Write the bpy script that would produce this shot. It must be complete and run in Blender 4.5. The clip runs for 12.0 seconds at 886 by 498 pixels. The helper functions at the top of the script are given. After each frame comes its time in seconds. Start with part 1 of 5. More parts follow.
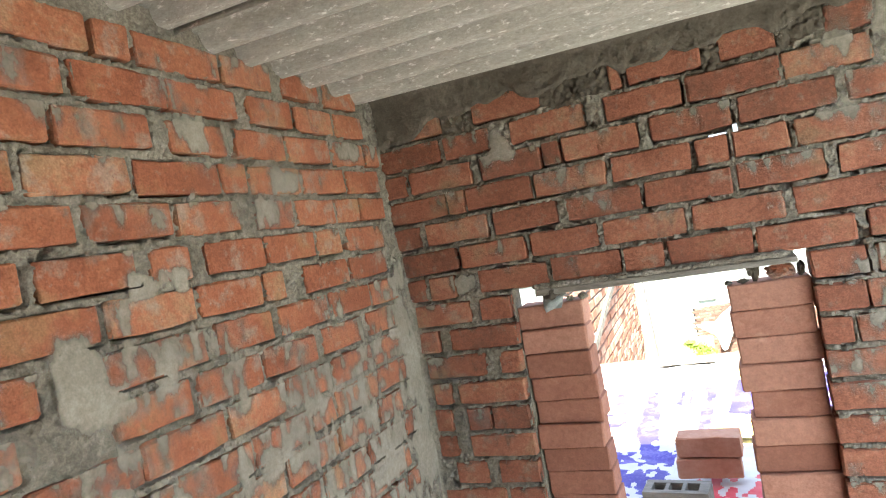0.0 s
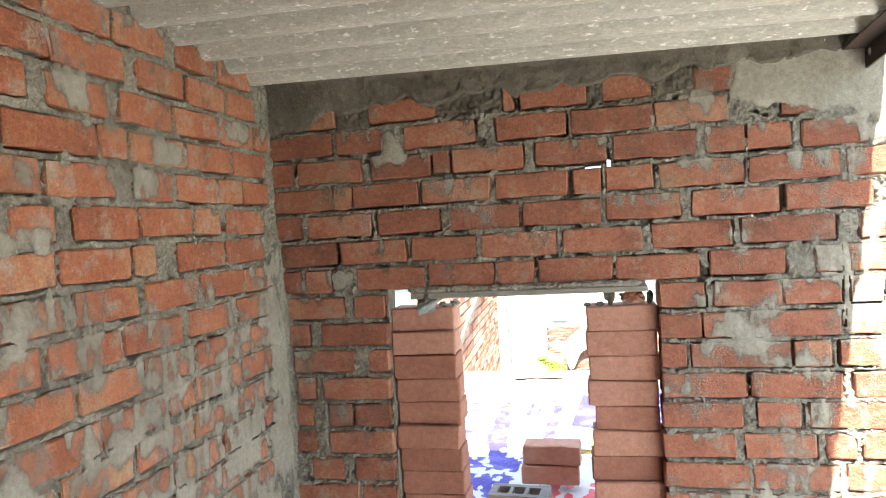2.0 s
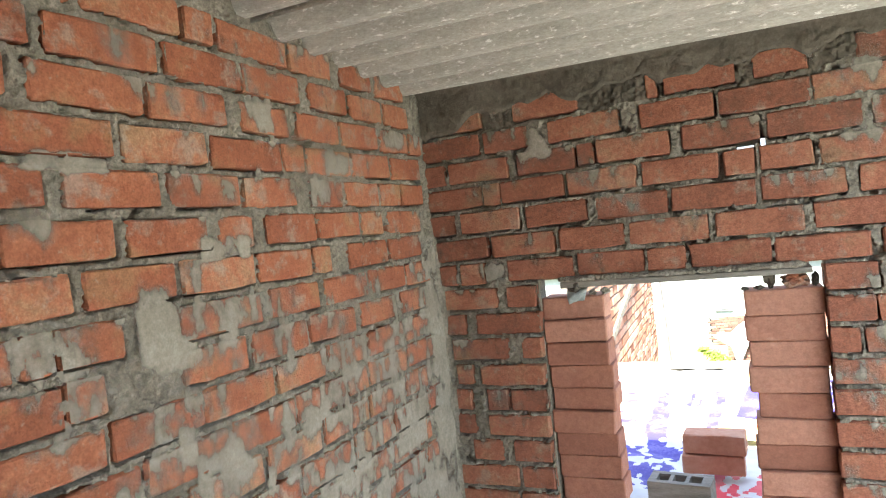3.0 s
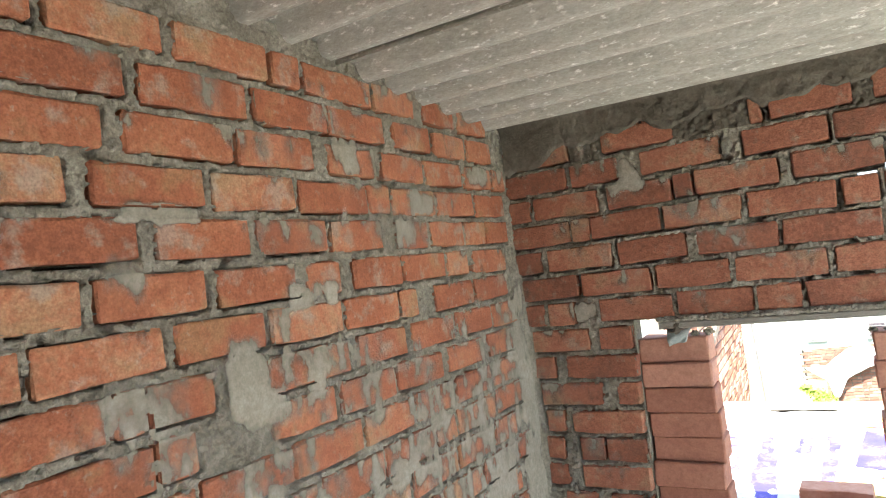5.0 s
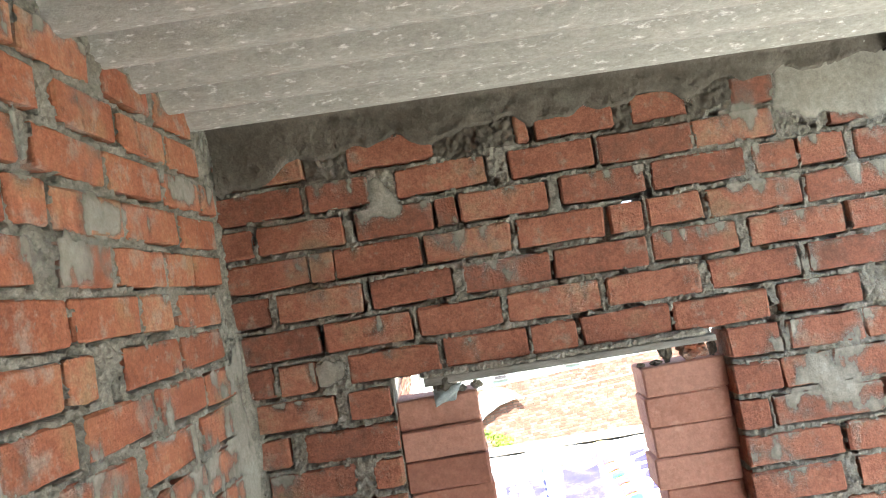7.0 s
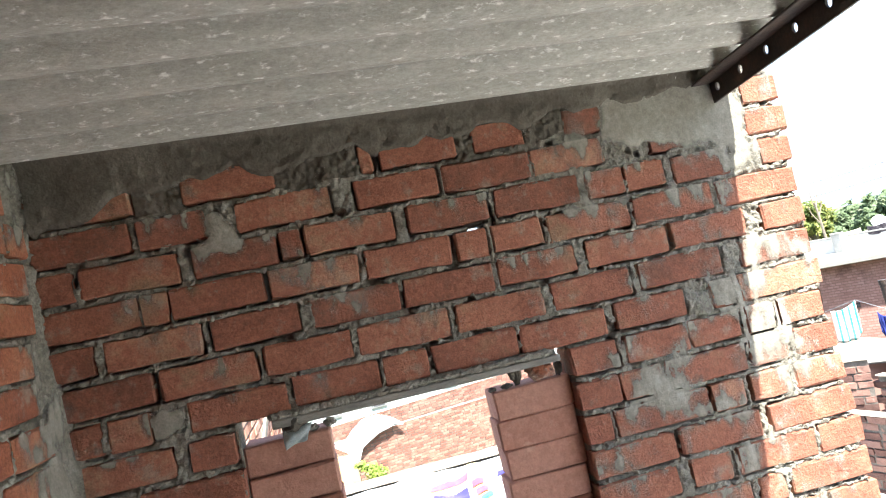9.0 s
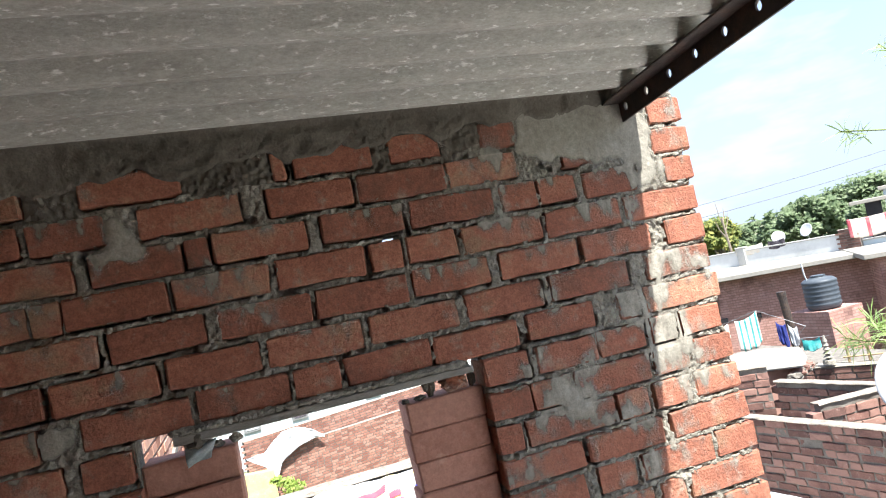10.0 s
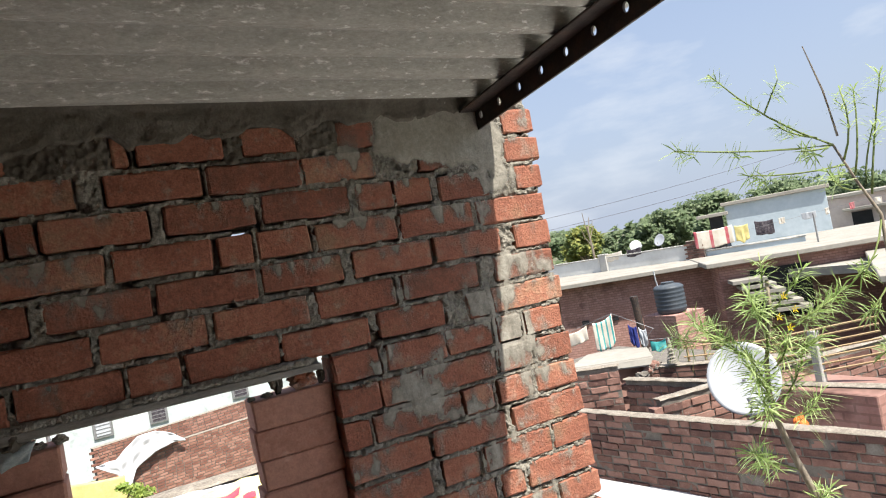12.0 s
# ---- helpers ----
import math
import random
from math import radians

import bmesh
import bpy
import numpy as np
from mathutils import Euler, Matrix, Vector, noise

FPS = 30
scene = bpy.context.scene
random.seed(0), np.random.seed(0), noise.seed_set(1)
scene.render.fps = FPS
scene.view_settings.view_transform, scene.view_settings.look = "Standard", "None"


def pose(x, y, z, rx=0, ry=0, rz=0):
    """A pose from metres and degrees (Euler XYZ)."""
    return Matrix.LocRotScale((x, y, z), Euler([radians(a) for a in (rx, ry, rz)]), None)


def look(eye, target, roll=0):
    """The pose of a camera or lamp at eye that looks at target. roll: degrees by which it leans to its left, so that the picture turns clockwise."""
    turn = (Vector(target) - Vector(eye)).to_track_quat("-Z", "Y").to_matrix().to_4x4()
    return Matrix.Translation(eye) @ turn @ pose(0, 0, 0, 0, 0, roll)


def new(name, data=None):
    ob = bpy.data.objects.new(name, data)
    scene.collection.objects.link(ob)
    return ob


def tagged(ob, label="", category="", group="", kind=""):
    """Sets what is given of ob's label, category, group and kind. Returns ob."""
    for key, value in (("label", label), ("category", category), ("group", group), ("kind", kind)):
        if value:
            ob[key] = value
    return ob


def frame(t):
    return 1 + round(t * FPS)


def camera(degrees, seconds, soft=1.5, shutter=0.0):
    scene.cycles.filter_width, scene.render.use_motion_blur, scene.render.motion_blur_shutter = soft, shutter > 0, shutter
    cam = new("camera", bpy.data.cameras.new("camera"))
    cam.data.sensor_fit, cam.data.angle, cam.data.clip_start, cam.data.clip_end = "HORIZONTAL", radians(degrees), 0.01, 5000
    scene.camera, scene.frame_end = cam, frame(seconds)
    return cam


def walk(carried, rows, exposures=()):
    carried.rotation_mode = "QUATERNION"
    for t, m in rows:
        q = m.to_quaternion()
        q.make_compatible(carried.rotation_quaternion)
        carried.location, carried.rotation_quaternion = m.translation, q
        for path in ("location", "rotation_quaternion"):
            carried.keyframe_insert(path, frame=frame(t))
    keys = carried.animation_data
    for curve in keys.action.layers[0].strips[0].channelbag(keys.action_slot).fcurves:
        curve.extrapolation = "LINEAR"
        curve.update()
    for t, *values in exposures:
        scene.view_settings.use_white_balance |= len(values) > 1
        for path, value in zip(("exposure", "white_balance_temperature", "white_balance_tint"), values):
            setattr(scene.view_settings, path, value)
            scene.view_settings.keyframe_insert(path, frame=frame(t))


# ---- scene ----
cam = camera(68.7, 12.0, 1.1)
ROWS = [
    (0, 1.003, -1.850, 1.668, 24.65, -0.55, -10.16),
    (0.5, 0.994, -1.875, 1.702, 17.71, 2.08, -7.83),
    (1, 0.999, -1.904, 1.699, 17.16, 1.74, -4.83),
    (1.5, 0.981, -1.912, 1.681, 17.77, 0.01, -3.93),
    (2, 0.984, -1.891, 1.666, 13.34, -1.65, -3.32),
    (2.5, 1.028, -1.942, 1.644, 18.99, -1.06, -3.34),
    (3, 1.012, -1.980, 1.663, 26.39, -1.09, -6.07),
    (3.2, 1.011, -2.003, 1.686, 30.37, 1.56, -8.69),
    (4.8, 0.965, -1.989, 1.701, 34.69, 2.70, -6.42),
    (5, 0.935, -1.934, 1.694, 32.20, 2.35, -7.01),
    (5.5, 0.820, -1.749, 1.687, 28.66, 3.30, -10.18),
    (6, 0.742, -1.618, 1.662, 14.25, 2.32, -8.62),
    (6.5, 0.591, -1.591, 1.691, 5.76, 4.89, -8.30),
    (7, 0.571, -1.552, 1.682, 1.80, 3.56, -9.30),
    (7.5, 0.604, -1.523, 1.687, -2.19, 4.04, -12.10),
    (7.7, 0.624, -1.513, 1.683, -5.42, 3.31, -12.90),
    (9.3, 0.647, -1.538, 1.686, -11.87, 3.70, -11.61),
    (9.5, 0.664, -1.536, 1.685, -14.76, 3.28, -11.82),
    (10, 0.666, -1.536, 1.684, -16.01, 3.15, -11.82),
    (10.5, 0.648, -1.546, 1.687, -15.44, 3.63, -11.52),
    (11, 0.626, -1.558, 1.679, -18.14, 2.17, -9.13),
    (11.5, 0.644, -1.571, 1.672, -20.54, 1.48, -8.74),
    (12, 0.715, -1.579, 1.668, -26.50, 1.09, -10.37),
]
EXPOSURES = [(0.0, 3.12, 6650, 4), (5.5, 3.15, 6500, 4), (7.7, 3.25, 6250, 3), (9.5, 2.25, 6150, 8), (10.5, 1.88, 6100, 9), (11.0, 1.9, 6200, 9), (11.5, 1.62, 6350, 10), (12.0, 1.25, 6500, 10)]
walk(cam, [(t, pose(x, y, z, 90 + pitch, 0, yaw) @ pose(0, 0, 0, 0, 0, roll)) for t, x, y, z, yaw, pitch, roll in ROWS],
     EXPOSURES)

# ---- world, sun, exposure ----
SUN = Vector((0.142, -0.56, 1.0)).normalized()
world = bpy.data.worlds.new("sky")
scene.world = world
world.use_nodes = True
wn = world.node_tree
sky = wn.nodes.new("ShaderNodeTexSky")
sky.sky_type, sky.sun_disc = "NISHITA", False
sky.sun_elevation = math.asin(SUN.z)
sky.sun_rotation = math.atan2(SUN.x, SUN.y)
sky.dust_density, sky.air_density, sky.ozone_density = 1.6, 0.8, 1.4
# thin white clouds over the blue
way = wn.nodes.new("ShaderNodeTexCoord")
spread = wn.nodes.new("ShaderNodeMapping")
spread.inputs["Scale"].default_value = (1.0, 1.0, 3.2)
wn.links.new(way.outputs["Generated"], spread.inputs["Vector"])
puff = wn.nodes.new("ShaderNodeTexNoise")
puff.inputs["Scale"].default_value, puff.inputs["Detail"].default_value, puff.inputs["Roughness"].default_value = 3.4, 7, 0.55
wn.links.new(spread.outputs[0], puff.inputs["Vector"])
cover = wn.nodes.new("ShaderNodeMapRange")
cover.inputs["From Min"].default_value, cover.inputs["From Max"].default_value, cover.inputs["To Max"].default_value = 0.5, 0.72, 0.75
wn.links.new(puff.outputs[0], cover.inputs["Value"])
clouds = wn.nodes.new("ShaderNodeMix")
clouds.data_type = "RGBA"
clouds.inputs["B"].default_value = (3.5, 3.7, 4.0, 1)
wn.links.new(cover.outputs[0], clouds.inputs["Factor"])
up = wn.nodes.new("ShaderNodeSeparateXYZ")
wn.links.new(way.outputs["Generated"], up.inputs[0])
haze_share = wn.nodes.new("ShaderNodeMapRange")
haze_share.inputs["From Min"].default_value, haze_share.inputs["From Max"].default_value = 0.0, 0.6
haze_share.inputs["To Min"].default_value, haze_share.inputs["To Max"].default_value = 1.0, 0.15
wn.links.new(up.outputs[2], haze_share.inputs["Value"])
haze = wn.nodes.new("ShaderNodeMix")
haze.data_type = "RGBA"
haze.inputs["B"].default_value = (2.1, 2.4, 2.95, 1)
wn.links.new(haze_share.outputs[0], haze.inputs["Factor"])
wn.links.new(sky.outputs[0], haze.inputs["A"])
wn.links.new(haze.outputs["Result"], clouds.inputs["A"])
wn.links.new(clouds.outputs["Result"], wn.nodes["Background"].inputs[0])
wn.nodes["Background"].inputs[1].default_value = 0.105
sun_data = bpy.data.lights.new("sun", "SUN")
sun_data.energy, sun_data.angle, sun_data.color = 4.4, radians(0.5), (1.0, 0.95, 0.87)
sun = new("sun", sun_data)
sun.matrix_world = look(SUN * 20, (0, 0, 0))


# ---- materials ----
def material(name, stops, scale=8.0, rough=0.85, bump=0.3, bump_scale=120.0, metal=0.0, vary=0.0, island=0.0, speck=None, stretch=(1, 1, 1), detail=0.35, grain=None):
    """A surface whose colour runs through the stops by coarse and fine noise in world metres; vary and island change it from piece to piece; speck adds marks (colour, scale, edge)."""
    m = bpy.data.materials.new(name)
    m.use_nodes = True
    nt = m.node_tree
    n, link = nt.nodes, nt.links.new
    bsdf = n["Principled BSDF"]
    geo = n.new("ShaderNodeNewGeometry")
    mp = n.new("ShaderNodeMapping")
    mp.inputs["Scale"].default_value = stretch
    link(geo.outputs["Position"], mp.inputs["Vector"])

    def noise_at(s, det, vector=None):
        t = n.new("ShaderNodeTexNoise")
        t.inputs["Scale"].default_value, t.inputs["Detail"].default_value = s, det
        t.inputs["Roughness"].default_value = 0.62
        link(vector or mp.outputs[0], t.inputs["Vector"])
        return t.outputs[0]

    def maths(op, a, b):
        t = n.new("ShaderNodeMath")
        t.operation = op
        for i, v in enumerate((a, b)):
            if isinstance(v, (int, float)):
                t.inputs[i].default_value = v
            else:
                link(v, t.inputs[i])
        return t.outputs[0]

    coarse, fine = noise_at(scale, 5), noise_at(scale * 9, 4)
    fac = maths("ADD", maths("MULTIPLY", coarse, 1.0 - detail), maths("MULTIPLY", fine, detail))
    if vary:
        info = n.new("ShaderNodeObjectInfo")
        fac = maths("ADD", fac, maths("MULTIPLY", maths("SUBTRACT", info.outputs["Random"], 0.5), vary))
    if island:
        fac = maths("ADD", fac, maths("MULTIPLY", maths("SUBTRACT", geo.outputs["Random Per Island"], 0.5), island))
    ramp = n.new("ShaderNodeValToRGB")
    els = ramp.color_ramp.elements
    while len(els) < len(stops):
        els.new(0.5)
    for i, c in enumerate(stops):
        els[i].position = 0.3 + 0.4 * i / max(1, len(stops) - 1)
        els[i].color = (*c, 1)
    link(fac, ramp.inputs[0])
    out = ramp.outputs[0]
    for mark in (speck or ()):
        col, s, edge, amount = mark
        t = noise_at(s, 5)
        r = n.new("ShaderNodeMapRange")
        r.inputs["From Min"].default_value, r.inputs["From Max"].default_value = edge, edge + 0.1
        r.inputs["To Max"].default_value = amount
        link(t, r.inputs["Value"])
        mix = n.new("ShaderNodeMix")
        mix.data_type = "RGBA"
        link(r.outputs[0], mix.inputs["Factor"])
        link(out, mix.inputs["A"])
        mix.inputs["B"].default_value = (*col, 1)
        out = mix.outputs["Result"]
    for s, amount in (grain or ()):
        r = n.new("ShaderNodeMapRange")
        r.inputs["From Min"].default_value, r.inputs["From Max"].default_value = 0.36, 0.64
        r.inputs["To Min"].default_value, r.inputs["To Max"].default_value = 1 - amount, 1 + amount
        link(noise_at(s, 3), r.inputs["Value"])
        mix = n.new("ShaderNodeMix")
        mix.data_type, mix.blend_type = "RGBA", "MULTIPLY"
        mix.inputs["Factor"].default_value = 1.0
        link(out, mix.inputs["A"])
        link(r.outputs[0], mix.inputs["B"])
        out = mix.outputs["Result"]
    link(out, bsdf.inputs["Base Color"])
    bsdf.inputs["Roughness"].default_value, bsdf.inputs["Metallic"].default_value = rough, metal
    bsdf.inputs["Specular IOR Level"].default_value = 0.3
    if bump:
        b = n.new("ShaderNodeBump")
        b.inputs["Strength"].default_value, b.inputs["Distance"].default_value = min(bump, 1.0), 0.004 * max(bump, 1.0)
        link(maths("ADD", noise_at(bump_scale, 4), noise_at(bump_scale * 0.22, 3)), b.inputs["Height"])
        link(b.outputs[0], bsdf.inputs["Normal"])
    return m


DUST, GRIME = (0.46, 0.43, 0.38), (0.27, 0.235, 0.19)
M_BRICK = material("brick_red", [(0.185, 0.08, 0.053), (0.26, 0.1, 0.063), (0.33, 0.135, 0.084), (0.4, 0.22, 0.14)], 7, 0.9, 1.0, 150, vary=0.24, grain=[(80, 0.13), (230, 0.17)],
                   speck=[((0.2, 0.135, 0.08), 7, 0.56, 0.55), ((0.29, 0.25, 0.2), 15, 0.56, 0.5), ((0.3, 0.26, 0.2), 60, 0.62, 0.4), ((0.06, 0.026, 0.02), 75, 0.665, 0.8), (DUST, 120, 0.7, 0.5)])
M_BRICK_ORANGE = material("brick_orange", [(0.25, 0.09, 0.052), (0.325, 0.116, 0.064), (0.39, 0.155, 0.086), (0.43, 0.25, 0.15)], 7, 0.9, 1.0, 150, vary=0.24, grain=[(75, 0.12), (230, 0.16)],
                          speck=[((0.3, 0.19, 0.1), 7, 0.56, 0.55), ((0.36, 0.325, 0.275), 13, 0.545, 0.55), ((0.4, 0.36, 0.3), 55, 0.61, 0.45), ((0.08, 0.03, 0.02), 75, 0.665, 0.8), (DUST, 110, 0.7, 0.5)])
M_BRICK_STACK = material("brick_stacked", [(0.28, 0.124, 0.085), (0.35, 0.162, 0.112), (0.425, 0.22, 0.158)], 7, 0.9, 0.6, 110, vary=0.45, grain=[(60, 0.08), (170, 0.07)],
                         speck=[((0.55, 0.36, 0.27), 17, 0.64, 0.4), ((0.2, 0.08, 0.05), 70, 0.7, 0.4)])
M_BRICK_FAR = material("brick_weathered", [(0.1, 0.055, 0.045), (0.175, 0.092, 0.072), (0.26, 0.15, 0.118)], 8, 0.9, 0.9, 80, vary=0.5, island=0.6,
                       speck=[((0.36, 0.31, 0.27), 16, 0.62, 0.5), ((0.05, 0.035, 0.03), 11, 0.62, 0.6)])
M_MORTAR = material("mortar", [(0.15, 0.134, 0.105), (0.25, 0.23, 0.188), (0.39, 0.365, 0.31)], 10, 0.95, 1.9, 150, detail=0.4, grain=[(95, 0.17), (230, 0.15)],
                    speck=[((0.08, 0.07, 0.055), 75, 0.63, 0.55), ((0.5, 0.47, 0.4), 110, 0.67, 0.5)])
M_MORTAR_FAR = material("mortar_old", [(0.08, 0.07, 0.06), (0.15, 0.135, 0.115), (0.23, 0.21, 0.18)], 9, 0.95, 0.6, 80)
M_CAP = material("old_mortar_cap", [(0.13, 0.11, 0.09), (0.24, 0.21, 0.17), (0.36, 0.32, 0.27)], 14, 0.95, 0.8, 90, grain=[(60, 0.2)])
M_DARK_CEMENT = material("damp_cement", [(0.075, 0.064, 0.049), (0.115, 0.1, 0.078), (0.175, 0.155, 0.125)], 6, 0.9, 1.4, 110, detail=0.3, grain=[(60, 0.08), (190, 0.1)])
M_CEMENT = material("cement_plaster", [(0.3, 0.3, 0.275), (0.39, 0.385, 0.36), (0.48, 0.47, 0.445)], 3, 0.9, 0.4, 120)
M_SHEET = material("cement_sheet", [(0.31, 0.297, 0.255), (0.4, 0.385, 0.335), (0.48, 0.465, 0.41)], 5, 0.92, 0.6, 180, stretch=(1, 2.4, 2.4), detail=0.5, grain=[(110, 0.09), (38, 0.06)],
                   speck=[((0.8, 0.79, 0.74), 40, 0.585, 0.85), ((0.22, 0.21, 0.18), 30, 0.63, 0.55), ((0.3, 0.28, 0.24), 5, 0.6, 0.4)])
M_IRON = material("dark_iron", [(0.03, 0.026, 0.025), (0.06, 0.047, 0.04), (0.13, 0.08, 0.055)], 18, 0.6, 0.3, 200, metal=0.3)
M_LINTEL = material("grey_plank", [(0.17, 0.155, 0.13), (0.27, 0.25, 0.215), (0.36, 0.34, 0.3)], 10, 0.92, 0.6, 200, stretch=(1, 5, 5))
M_CONCRETE = material("pale_concrete", [(0.22, 0.205, 0.175), (0.29, 0.272, 0.235), (0.36, 0.338, 0.295)], 1.2, 0.92, 0.3, 60, speck=[((0.3, 0.28, 0.25), 3.0, 0.62, 0.5)])
M_TERRACE = material("terrace_cement", [(0.38, 0.38, 0.375), (0.46, 0.46, 0.455), (0.53, 0.53, 0.525)], 1.5, 0.92, 0.3, 60, speck=[((0.15, 0.145, 0.135), 3.0, 0.6, 0.5)])
M_GREYWALL = material("grey_render", [(0.46, 0.475, 0.46), (0.57, 0.58, 0.565), (0.66, 0.67, 0.65)], 0.8, 0.9, 0.2, 40, speck=[((0.25, 0.25, 0.24), 1.5, 0.64, 0.5)])
M_BLUEWALL = material("pale_blue_paint", [(0.33, 0.4, 0.44), (0.4, 0.47, 0.51), (0.47, 0.54, 0.58)], 0.7, 0.85, 0.15, 40, speck=[((0.5, 0.56, 0.6), 1.2, 0.6, 0.5)])
M_PINKWALL = material("pale_pink_paint", [(0.4, 0.33, 0.3), (0.5, 0.42, 0.38), (0.58, 0.5, 0.46)], 0.8, 0.88, 0.2, 40, speck=[((0.3, 0.27, 0.25), 1.8, 0.6, 0.5)])
M_WHITEWALL = material("white_paint", [(0.36, 0.41, 0.4), (0.46, 0.51, 0.5), (0.55, 0.59, 0.58)], 0.9, 0.88, 0.2, 40, speck=[((0.24, 0.27, 0.26), 2.2, 0.6, 0.5), ((0.62, 0.64, 0.62), 0.8, 0.56, 0.6)])
M_TARP = material("white_tarpaulin", [(0.5, 0.5, 0.52), (0.57, 0.57, 0.59), (0.63, 0.63, 0.64)], 4, 0.5, 0.3, 30)
M_TARP_BLUE = material("blue_print", [(0.035, 0.03, 0.22), (0.055, 0.045, 0.3), (0.2, 0.18, 0.5)], 9, 0.5, 0.2, 30)
M_TARP_YELLOW = material("yellow_print", [(0.8, 0.68, 0.2), (0.85, 0.76, 0.32), (0.88, 0.82, 0.5)], 3, 0.5, 0.2, 30)
M_TARP_RED = material("red_print", [(0.55, 0.05, 0.08), (0.66, 0.07, 0.1), (0.7, 0.15, 0.16)], 6, 0.5, 0.2, 30)
M_TARP_TEAL = material("teal_print", [(0.03, 0.3, 0.26), (0.05, 0.4, 0.34), (0.1, 0.45, 0.4)], 6, 0.5, 0.2, 30)
M_CLOTH_YELLOW = material("yellow_cloth", [(0.5, 0.43, 0.16), (0.58, 0.5, 0.2), (0.66, 0.58, 0.3)], 5, 0.9, 0.3, 40)
M_CLOTH_CREAM = material("cream_cloth", [(0.55, 0.48, 0.38), (0.68, 0.62, 0.52), (0.74, 0.7, 0.62)], 5, 0.9, 0.3, 40)
M_CLOTH_RED = material("red_cloth", [(0.42, 0.06, 0.08), (0.52, 0.12, 0.14), (0.6, 0.36, 0.34)], 3, 0.9, 0.3, 40)
M_CLOTH_NAVY = material("navy_cloth", [(0.015, 0.02, 0.09), (0.02, 0.03, 0.16), (0.05, 0.06, 0.2)], 6, 0.9, 0.3, 40)
M_CLOTH_DARK = material("dark_cloth", [(0.02, 0.02, 0.03), (0.06, 0.05, 0.06), (0.22, 0.2, 0.2)], 14, 0.9, 0.3, 40)
M_CLOTH_TEAL = material("teal_cloth", [(0.03, 0.26, 0.26), (0.06, 0.36, 0.35), (0.2, 0.45, 0.42)], 6, 0.9, 0.3, 40)
M_CLOTH_ORANGE = material("orange_cloth", [(0.7, 0.12, 0.02), (0.8, 0.17, 0.03), (0.85, 0.28, 0.1)], 6, 0.9, 0.3, 40)
M_TANK = material("black_plastic", [(0.045, 0.055, 0.065), (0.06, 0.072, 0.085), (0.09, 0.1, 0.11)], 3, 0.5, 0.1, 30)
M_DISH = material("dish_enamel", [(0.38, 0.4, 0.42), (0.43, 0.45, 0.47), (0.48, 0.5, 0.52)], 4, 0.45, 0.05, 60)
M_STEEL = material("grey_steel", [(0.2, 0.2, 0.2), (0.3, 0.3, 0.3), (0.38, 0.37, 0.36)], 12, 0.5, 0.1, 90, metal=0.6)
M_BARK = material("grey_bark", [(0.14, 0.115, 0.085), (0.23, 0.19, 0.145), (0.32, 0.28, 0.22)], 30, 0.92, 0.6, 120)
M_TWIG = material("green_twig", [(0.1, 0.13, 0.04), (0.15, 0.19, 0.06), (0.22, 0.25, 0.1)], 30, 0.8, 0.2, 120)
M_LEAF = material("narrow_leaf", [(0.22, 0.31, 0.09), (0.33, 0.43, 0.15), (0.46, 0.55, 0.26)], 6, 0.5, 0.0, island=0.7)
# far leaves: distance haze is mixed into this paler, greyer green
M_LEAF_HAZED = material("tree_leaf", [(0.12, 0.17, 0.085), (0.175, 0.235, 0.12), (0.24, 0.29, 0.17)], 0.8, 0.75, 0.0, island=0.5)
M_LEAF_YELLOW = material("yellowing_leaf", [(0.13, 0.17, 0.05), (0.2, 0.24, 0.07), (0.36, 0.36, 0.1)], 0.9, 0.7, 0.0, island=0.6)
M_BUSH = material("bush_leaf", [(0.18, 0.26, 0.05), (0.28, 0.38, 0.08), (0.42, 0.5, 0.14)], 5, 0.6, 0.0, island=0.6)
M_PETAL = material("yellow_petal", [(0.75, 0.5, 0.02), (0.85, 0.62, 0.03), (0.88, 0.7, 0.08)], 20, 0.6, 0.0)
M_WOOD = material("raw_wood", [(0.3, 0.2, 0.1), (0.42, 0.3, 0.17), (0.5, 0.38, 0.24)], 6, 0.85, 0.3, 90, stretch=(1, 1, 5))
M_EARTH = material("dry_earth", [(0.07, 0.085, 0.045), (0.11, 0.115, 0.065), (0.17, 0.15, 0.1)], 0.05, 0.95, 0.4, 20)
# near-black colour in place of the shade inside far houses' openings
M_INTERIOR_SHADE = material("dark_interior", [(0.012, 0.012, 0.013), (0.02, 0.02, 0.022), (0.03, 0.03, 0.03)], 3, 0.9, 0.0)
M_BAG = material("pale_plastic_film", [(0.16, 0.19, 0.185), (0.25, 0.29, 0.28), (0.42, 0.46, 0.45)], 30, 0.35, 0.3, 60)


M_BRICK_YARD = material("yard_brick", [(0.2, 0.095, 0.07), (0.28, 0.14, 0.1), (0.36, 0.2, 0.15)], 7, 0.9, 0.5, 90, island=0.5, speck=[((0.36, 0.31, 0.27), 16, 0.62, 0.4)])
# paler copy of the brick, with the sunlit look put into its colour
M_BRICK_SUN = material("pale_brick", [(0.34, 0.16, 0.1), (0.46, 0.24, 0.16), (0.55, 0.34, 0.25)], 6, 0.9, 0.4, 90, island=0.6)


